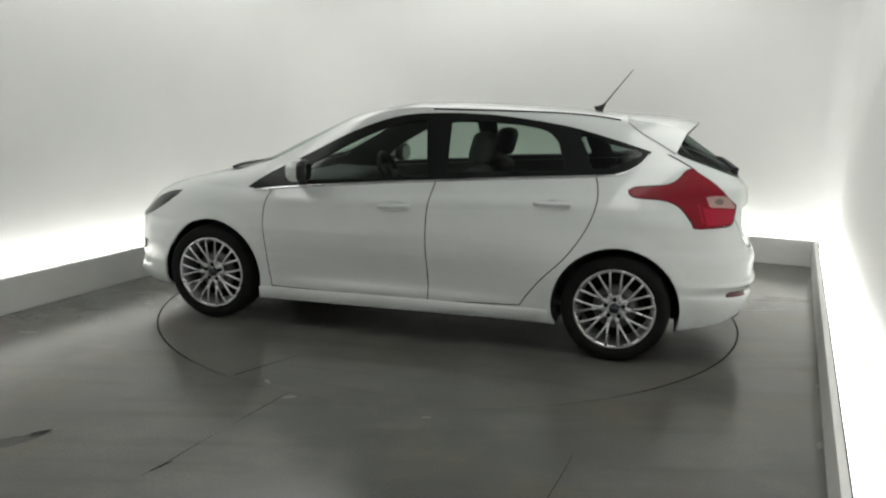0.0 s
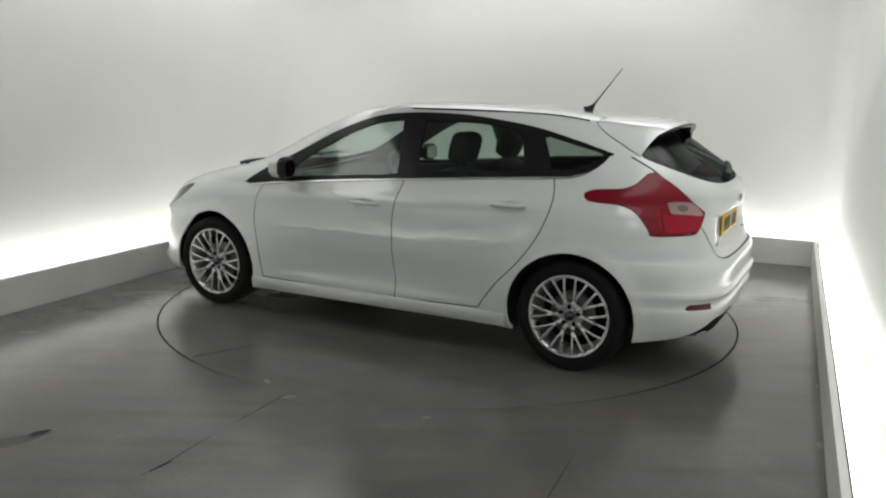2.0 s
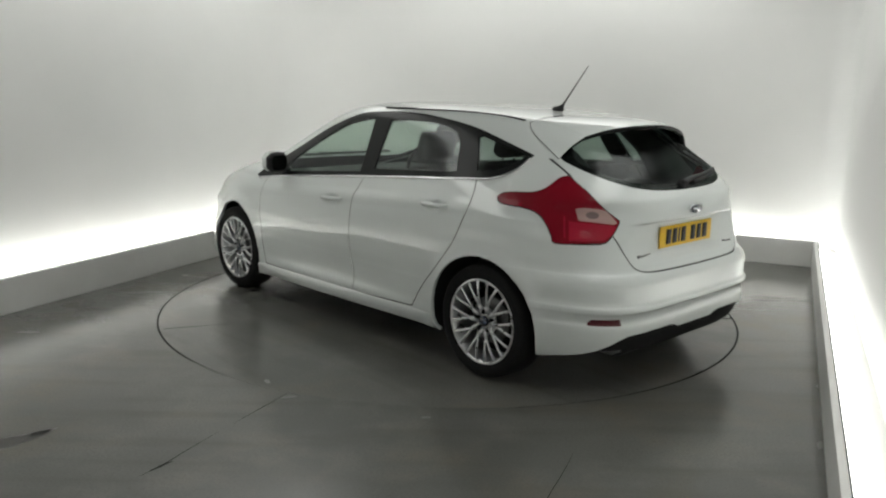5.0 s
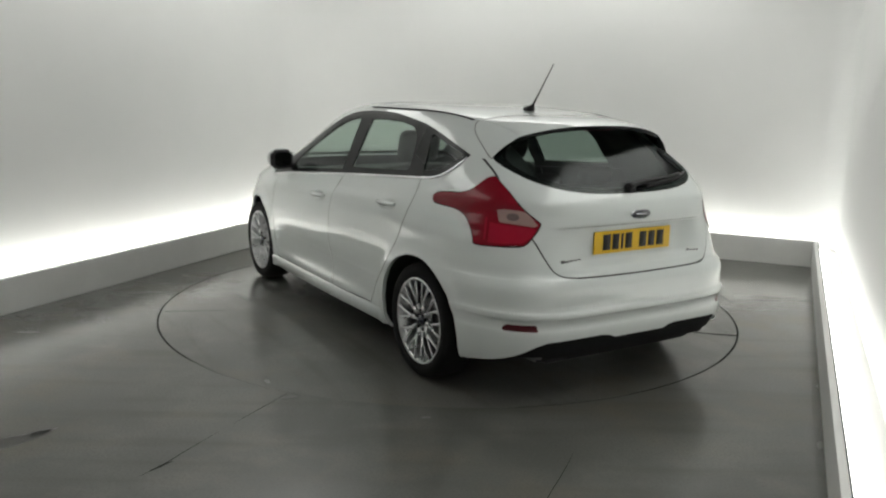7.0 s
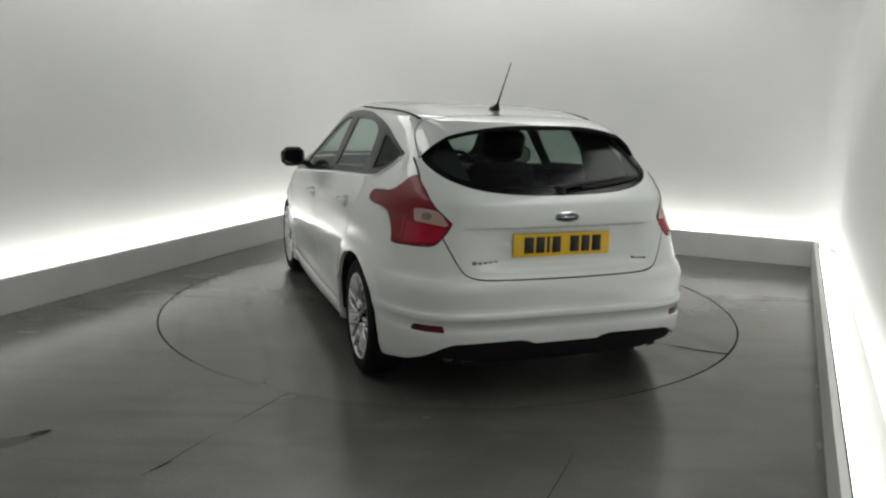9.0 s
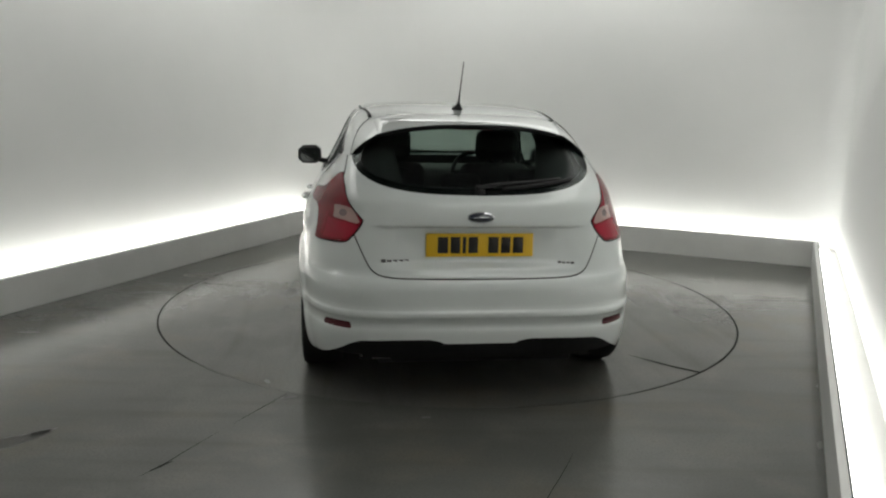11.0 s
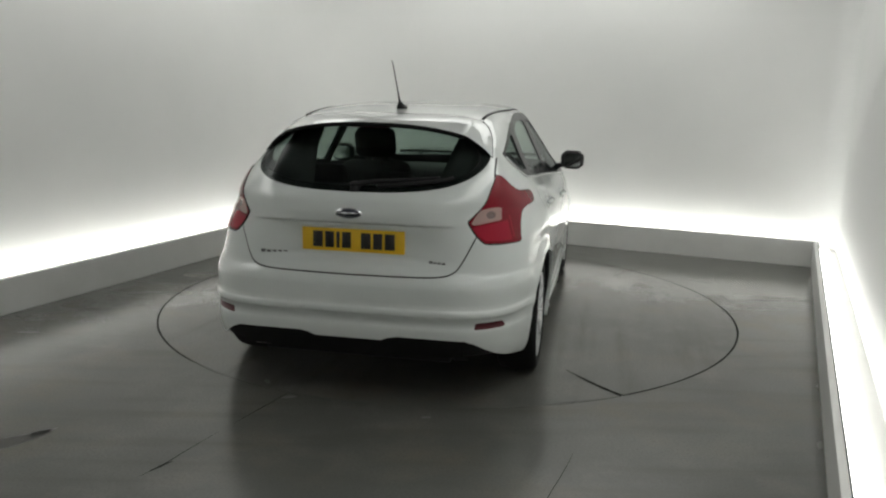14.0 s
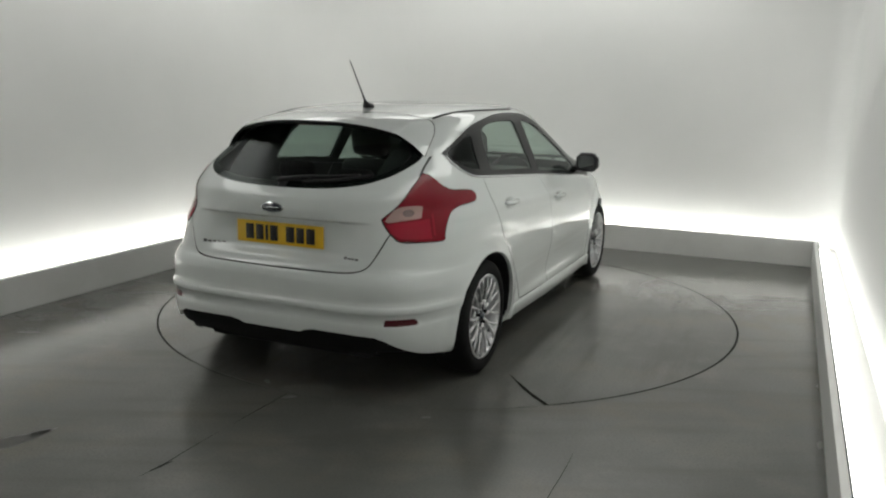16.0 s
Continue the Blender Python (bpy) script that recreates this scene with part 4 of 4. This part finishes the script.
    part("brake_lamp", bm, RED_DARK, sp, "narrow dark red high brake lamp")


def build_roof_details():
    for sd in (1, -1):
        bm = bmesh.new()
        pts = []
        for k in range(16):
            x = -0.12 - (1.27 - 0.12) * k / 15
            y = 0.552 - 0.04 * step(-x, 0.5, 1.25)
            pts.append((x, y, roof_z(x, y) + 0.001))
        add_tube(bm, pts, 0.010, 8, True, 0.5)
        part("roof_moulding", mirrored(bm, sd), TRIM, CAR, "black roof moulding strip")
    bm = bmesh.new()
    z0 = roof_z(-1.10, 0)
    add_tube(bm, [(-1.075, 0, z0 - 0.004), (-1.10, 0, z0 + 0.012), (-1.115, 0, z0 + 0.03), (-1.125, 0, z0 + 0.045)], [0.036, 0.024, 0.013, 0.007], 14)
    base = part("aerial", bm, TRIM, CAR, "black roof aerial with a thin raked mast")
    bm = bmesh.new()
    a, b = Vector((-1.122, 0, z0 + 0.04)), Vector((-1.294, 0, 1.692))
    add_tube(bm, [a, a.lerp(b, 0.08), a.lerp(b, 0.3), a.lerp(b, 0.65), b], [0.0075, 0.0055, 0.0042, 0.0034, 0.0028], 8)
    part("mast", bm, TRIM, base)


def round_off(bm):
    """Rounds the outline of a mirror's box, seen along the car."""
    bmesh.ops.subdivide_edges(bm, edges=[e for e in bm.edges if e.calc_length() > 0.04], cuts=5, use_grid_fill=True)
    for v in bm.verts:
        a, b = (v.co.y - 0.931) / 0.089, (v.co.z - 1.029) / 0.071
        f = max(abs(a), abs(b)) / max((abs(a) ** 3.4 + abs(b) ** 3.4) ** (1 / 3.4), 1e-6)
        v.co.y, v.co.z = 0.931 + 0.089 * a * f, 1.029 + 0.071 * b * f


def side_mirror(sd):
    bm = bmesh.new()
    add_box(bm, (0.625, 0.845, 0.965), (0.725, 1.015, 1.095), 0.038, segs=4)
    round_off(bm)
    for v in bm.verts:
        f = (v.co.y - 0.845) / 0.17
        v.co.x -= 0.03 * f
        v.co.z += 0.012 * (1 - f) * (1 if v.co.z > 1.03 else -0.5)
    mirror = part("door_mirror", mirrored(bm, sd), PAINT, CAR, "white door mirror with black housing")
    bm = bmesh.new()
    add_box(bm, (0.588, 0.842, 0.958), (0.652, 1.02, 1.10), 0.030, segs=4)
    round_off(bm)
    for v in bm.verts:
        v.co.x -= 0.03 * (v.co.y - 0.845) / 0.17
    part("housing", mirrored(bm, sd), TRIM, mirror)
    bm = bmesh.new()
    prism(bm, [(0.064 * math.copysign(abs(math.cos(a)) ** 0.55, math.cos(a)), 0.05 * math.copysign(abs(math.sin(a)) ** 0.55, math.sin(a))) for a in (2 * math.pi * k / 32 for k in range(32))],
          Matrix.Translation((0.587, 0.932, 1.029)) @ Matrix(((0, 0, -1, 0), (-1, 0, 0, 0), (0, 1, 0, 0), (0, 0, 0, 1))), 0.003)
    for v in bm.verts:
        v.co.x -= 0.03 * (v.co.y - 0.845) / 0.17
    part("mirror_glass", mirrored(bm, sd), MIRROR, mirror, smooth=False)
    bm = bmesh.new()
    add_tube(bm, [(0.72, 0.78, 0.965), (0.69, 0.83, 0.975), (0.66, 0.88, 0.99)], [0.035, 0.03, 0.028], 10, True, 0.7)
    part("mirror_arm", mirrored(bm, sd), TRIM, mirror)


def door_handle(sd, xa, xb, z, pair):
    n = 12
    bm = bmesh.new()
    pts, rads = [], []
    ya, yb = flank(xa, z), flank(xb, z)
    for k in range(n + 1):
        f = k / n
        pts.append((xa + (xb - xa) * f, ya + (yb - ya) * f + 0.002 + 0.02 * math.sin(math.pi * f) ** 0.5, z + 0.006 * f))
        rads.append(0.012 + 0.004 * math.sin(math.pi * f))
    add_tube(bm, pts, rads, 10, True, 0.9)
    part("door_handle", mirrored(bm, sd), PAINT, pair[0 if sd > 0 else 1])


def belt_trim(sd):
    bm = bmesh.new()
    line = flowing([(-1.452, 1.196), (-1.40, 1.135), (-1.30, 1.086), (-1.153, 1.067), (-0.68, 1.032), (-0.198, 0.997), (0.637, 0.927), (0.99, 0.885)], 5)
    add_tube(bm, [(x, flank(x, z) + 0.003, z) for x, z in line], 0.0065, 8, True, 1.0)
    part("belt_trim", mirrored(bm, sd), CHROME, CAR, "bright trim strip under the side windows")


def sill_skirt(sd):
    bm = bmesh.new()
    xs = [0.95 - 1.89 * k / 24 for k in range(25)]
    rows = []
    for x in xs:
        f = (0.95 - x) / 1.89
        zt, zb = 0.262 + 0.02 * f, 0.172 + 0.022 * f
        out = 0.007 + 0.004 * abs(2 * f - 1) ** 3
        prof = [(flank(x, zt) + 0.001, zt), (flank(x, zt) + 0.008, zt - 0.012), (flank(x, 0.23) + out, zt - 0.035), (flank(x, 0.22) + out, zb + 0.012), (flank(x, 0.2) + out - 0.012, zb), (0.80, zb + 0.005)]
        rows.append([bm.verts.new((x, y, z)) for y, z in prof])
    for a, b in zip(rows, rows[1:]):
        for k in range(len(a) - 1):
            bm.faces.new((a[k], b[k], b[k + 1], a[k + 1]))
    bm.faces.new(rows[0])
    bm.faces.new(rows[-1][::-1])
    bmesh.ops.recalc_face_normals(bm, faces=bm.faces)
    part("side_skirt", mirrored(bm, sd), PAINT, CAR, "white side skirt")


def build_rear_details():
    # number plate with plain bars for its characters
    lean = math.degrees(math.atan2(tail(0, 0.87) - tail(0, 0.74), 0.13))
    m = Matrix.Translation((tail(0, 0.806) - 0.012, 0, 0.806)) @ pose(0, 0, 0, 0, lean, 0) @ Matrix(((0, 0, -1, 0), (-1, 0, 0, 0), (0, 1, 0, 0), (0, 0, 0, 1)))
    bm = bmesh.new()
    add_box(bm, (-0.262, -0.057, -0.004), (0.262, 0.057, 0.003), 0.003, m)
    plate = part("number_plate", bm, YELLOW, CAR, "yellow rear number plate with plain black bars")
    u = -0.205
    for k, w in enumerate((0.050, 0.046, 0.016, 0.046, 0.0, 0.050, 0.046, 0.050)):
        if not w:
            u += 0.038
            continue
        bm = bmesh.new()
        add_box(bm, (u, -0.039, 0.0032), (u + w, 0.040, 0.0045), 0.0, m)
        part("bar", bm, BLACK_INK, plate)
        u += w + 0.0125
    # oval badge
    m = Matrix.Translation((tail(0, 0.947) - 0.001, 0.006, 0.947)) @ Matrix(((0, 0, -1, 0), (-1, 0, 0, 0), (0, 1, 0, 0), (0, 0, 0, 1)))
    bm = bmesh.new()
    prism(bm, [(0.066 * math.cos(a), 0.0265 * math.sin(a)) for a in (2 * math.pi * k / 36 for k in range(36))], m, 0.007)
    badge = part("badge", bm, CHROME, CAR, "plain dark oval badge with a chrome rim")
    bm = bmesh.new()
    prism(bm, [(0.059 * math.cos(a), 0.021 * math.sin(a)) for a in (2 * math.pi * k / 36 for k in range(36))], m @ Matrix.Translation((0, 0, 0.004)), 0.0045)
    part("enamel", bm, BLUE, badge)
    bm = bmesh.new()
    prism(bm, [(-0.034, -0.004), (0.034, -0.002), (0.036, 0.004), (-0.032, 0.003)], m @ Matrix.Translation((0, 0, 0.0086)), 0.001)
    part("bar", bm, CHROME, badge)
    # small chrome scripts as bars
    for y0, y1, z, k in ((0.478, 0.338, 0.734, 5), (-0.385, -0.470, 0.722, 4)):
        bm = bmesh.new()
        for i in range(k):
            ya, yb = y0 + (y1 - y0) * (i + 0.06) / k, y0 + (y1 - y0) * (i + 0.86) / k
            x = tail((ya + yb) / 2, z)
            h = 0.006 if i else 0.008
            add_box(bm, (x - 0.004, min(ya, yb), z - 0.009), (x + 0.004, max(ya, yb), z - 0.009 + 2 * h), 0.0015)
        part("script", bm, STEEL, CAR, "small plain chrome lettering bars")
    # wiper
    bm = bmesh.new()
    z = 1.072
    x = tail(0, z)
    lathe(bm, [(0.0, 0.055), (0.016, 0.052), (0.026, 0.036), (0.03, 0.0)], 20, Matrix.Translation((x + 0.012, 0.0, z)) @ pose(0, 0, 0, 0, -35, 0) @ pose(0, 0, 0, 0, 0, 90))
    wiper = part("rear_wiper", bm, TRIM, CAR, "black rear wiper lying along the window's foot")
    bm = bmesh.new()
    line = flowing([(0.02, 1.078), (-0.10, 1.094), (-0.25, 1.104), (-0.41, 1.118)], 5)
    add_tube(bm, [(tail(y, q) - 0.032 + 0.014 * i / 15, y, q) for i, (y, q) in enumerate(line)], [0.017 - 0.006 * i / 15 for i in range(len(line))], 8, True, 0.8)
    part("wiper_arm", bm, TRIM, wiper)
    bm = bmesh.new()
    line = flowing([(-0.11, 1.074), (-0.26, 1.086), (-0.42, 1.106), (-0.47, 1.118)], 5)
    add_tube(bm, [(tail(y, q) - 0.010, y, q) for y, q in line], 0.008, 8, True, 1.4)
    part("wiper_blade", bm, TRIM, wiper)
    # black band in the glass at the window's edge
    bm = bmesh.new()
    loop = [(y, z) for y, z in REAR_GLASS if y > -0.001]
    inner = [(y * 0.93, 1.2 + (z - 1.2) * 0.86 + (0.006 if z < 1.1 else 0)) for y, z in loop]
    for sd in (1, -1):
        prev = None
        for (y, z), (a, b) in zip(loop, inner):
            v = bm.verts.new((tail(y, z) + 0.0035, sd * y, z))
            w = bm.verts.new((tail(a, b) + 0.0035, sd * a, b))
            if prev:
                bm.faces.new((prev[0], prev[1], w, v))
            prev = (v, w)
    bmesh.ops.recalc_face_normals(bm, faces=bm.faces)
    part("glass_border", bm, GLOSSBLACK, CAR, "black printed border of the rear window")
    # dark outline of the tail lamps
    for sd in (1, -1):
        bm = bmesh.new()
        pts = []
        for s, z in LAMP + LAMP[:1]:
            lo, hi = 0.3, 1.0
            for _ in range(30):
                y = (lo + hi) / 2
                if flank(-s - y, z) > y and -s - y > XR(z):
                    lo = y
                else:
                    hi = y
            pts.append((-s - lo, lo, z))
        add_tube(bm, pts, 0.0045, 6, False)
        part("lamp_seal", mirrored(bm, sd), SEAL, CAR, "black seal round the tail lamp")


def build_front_details():
    for pts in ([(1.27, 0.62, 0.975), (1.33, 0.30, 1.0), (1.35, -0.05, 1.012)], [(1.29, 0.10, 1.0), (1.34, -0.25, 1.004), (1.25, -0.60, 0.985)]):
        bm = bmesh.new()
        line = flowing(pts, 6)
        add_tube(bm, [(x, y, roof_z(x, y) + 0.014) for x, y, _ in line], 0.011, 8)
        part("front_wiper", bm, TRIM, CAR, "black windscreen wiper")
    for y in (-0.45, 0.45):
        bm = bmesh.new()
        add_tube(bm, [(1.36, y - 0.02, roof_z(1.36, y) + 0.004), (1.36, y + 0.02, roof_z(1.36, y) + 0.004)], 0.009, 8)
        part("washer_jet", bm, TRIM, CAR)
    bm = bmesh.new()
    rows = []
    for k in range(17):
        y = -0.38 + 0.76 * k / 16
        rows.append([bm.verts.new((nose(y, z) + 0.004, y, z)) for z in (0.30, 0.36, 0.42, 0.46)])
    for a, b in zip(rows, rows[1:]):
        for k in range(3):
            bm.faces.new((a[k], b[k], b[k + 1], a[k + 1]))
    bmesh.ops.recalc_face_normals(bm, faces=bm.faces)
    part("grille", bm, TRIM, CAR, "black lower front grille")


def seat(x, y, right=False):
    bm = bmesh.new()
    add_box(bm, (x - 0.05, y - 0.25, 0.36), (x + 0.47, y + 0.25, 0.53), 0.06, segs=3)
    s = part("seat", bm, CLOTH, CAR, "dark cloth front seat")
    bm = bmesh.new()
    add_box(bm, (-0.07, -0.24, 0.0), (0.07, 0.24, 0.60), 0.065, pose(x - 0.06, y, 0.48, 0, -17, 0), 3)
    part("seat_back", bm, CLOTH, s)
    bm = bmesh.new()
    add_box(bm, (-0.06, -0.14, 0.625), (0.06, 0.14, 0.825), 0.05, pose(x - 0.06, y, 0.48, 0, -15, 0), 4)
    part("headrest", bm, CLOTH, s)
    for d in (-0.06, 0.06):
        bm = bmesh.new()
        add_tube(bm, [(0, d, 0.55), (0, d, 0.70)], 0.007, 8)
        bmesh.ops.transform(bm, matrix=pose(x - 0.06, y, 0.48, 0, -15, 0), verts=bm.verts)
        part("headrest_post", bm, CHROME, s)


def build_interior():
    for sd in (1, -1):
        bm = bmesh.new()
        add_tube(bm, [(-1.24, 0.44, 1.33), (-1.40, 0.47, 1.25), (-1.52, 0.47, 1.15), (-1.64, 0.46, 1.02)], [0.03, 0.075, 0.10, 0.12], 12, True, 1.0)
        part("pillar_trim", mirrored(bm, sd), LINER, CAR, "dark plastic pillar lining")
    for y in (0.36, -0.36):
        seat(-0.15, y)
    bm = bmesh.new()
    add_box(bm, (-1.10, -0.66, 0.34), (-0.58, 0.66, 0.50), 0.06, segs=3)
    bench = part("rear_bench", bm, CLOTH, CAR, "dark cloth rear bench seat")
    bm = bmesh.new()
    add_box(bm, (-0.07, -0.64, 0.0), (0.07, 0.64, 0.56), 0.06, pose(-1.05, 0, 0.46, 0, -20, 0), 3)
    part("bench_back", bm, CLOTH, bench)
    for y in (-0.40, 0.0, 0.40):
        bm = bmesh.new()
        h = 0.67 if y else 0.64
        add_box(bm, (-0.045, y - 0.12, 0.56), (0.045, y + 0.12, h), 0.04, pose(-1.05, 0, 0.46, 0, -18, 0), 3)
        part("headrest", bm, CLOTH, bench)
    bm = bmesh.new()
    add_box(bm, (0.62, -0.70, 0.62), (1.12, 0.70, 0.93), 0.08, segs=3)
    part("dashboard", bm, LINER, CAR, "dark grey dashboard")
    bm = bmesh.new()
    add_box(bm, (-1.86, -0.56, 0.985), (-1.30, 0.56, 1.005), 0.008)
    part("parcel_shelf", bm, LINER, CAR, "black parcel shelf")
    bm = bmesh.new()
    add_box(bm, (-1.6, -0.72, 0.27), (1.0, 0.72, 0.30), 0.005)
    part("cabin_floor", bm, LINER, CAR, "black cabin carpet")
    bm = bmesh.new()
    m = Matrix.Translation((0.50, -0.36, 0.90)) @ pose(0, 0, 0, 0, 25, 0) @ pose(0, 0, 0, 0, 0, 90)
    lathe(bm, [(0.175 + 0.016 * math.cos(a), 0.016 * math.sin(a)) for a in (2 * math.pi * k / 10 for k in range(10))], 36, m, True)
    wheel = part("steering_wheel", bm, TRIM, CAR, "black steering wheel")
    bm = bmesh.new()
    tmp = bmesh.new()
    add_box(tmp, (-0.165, -0.02, -0.025), (0.165, 0.01, 0.025), 0.01)
    add_box(tmp, (-0.06, -0.03, -0.07), (0.06, 0.015, 0.05), 0.015)
    add_box(tmp, (-0.02, -0.01, -0.165), (0.02, 0.01, -0.05), 0.005)
    bmesh.ops.transform(tmp, matrix=m, verts=tmp.verts)
    join(bm, tmp)
    part("wheel_hub", bm, TRIM, wheel)
    bm = bmesh.new()
    add_box(bm, (0.46, -0.12, 1.30), (0.49, 0.12, 1.365), 0.02, segs=3)
    part("interior_mirror", bm, TRIM, CAR)


build_arches()
build_underbody()
build_spoiler()
build_roof_details()
two_sides(side_mirror)
for (HX, HZ), PAIR in zip(HANDLES, DOORS):
    two_sides(door_handle, HX + 0.105, HX - 0.105, HZ, PAIR)
two_sides(belt_trim)
two_sides(sill_skirt)
build_rear_details()
build_front_details()
build_interior()


# ---------------------------------------------------------------- movement
def heading(t):
    return 164.204 - 6.0766 * t - 0.001064 * t * t


def motions():
    rows, disc = [], []
    for k in range(17):
        m = pose(0, 0, 0, 0, 0, heading(k))
        disc.append((float(k), m))
        rows.append((float(k), m @ Matrix.Translation((0.0496, 0.0957, 0.0))))
    walk(CAR, rows)
    walk(TABLE, disc)


motions()
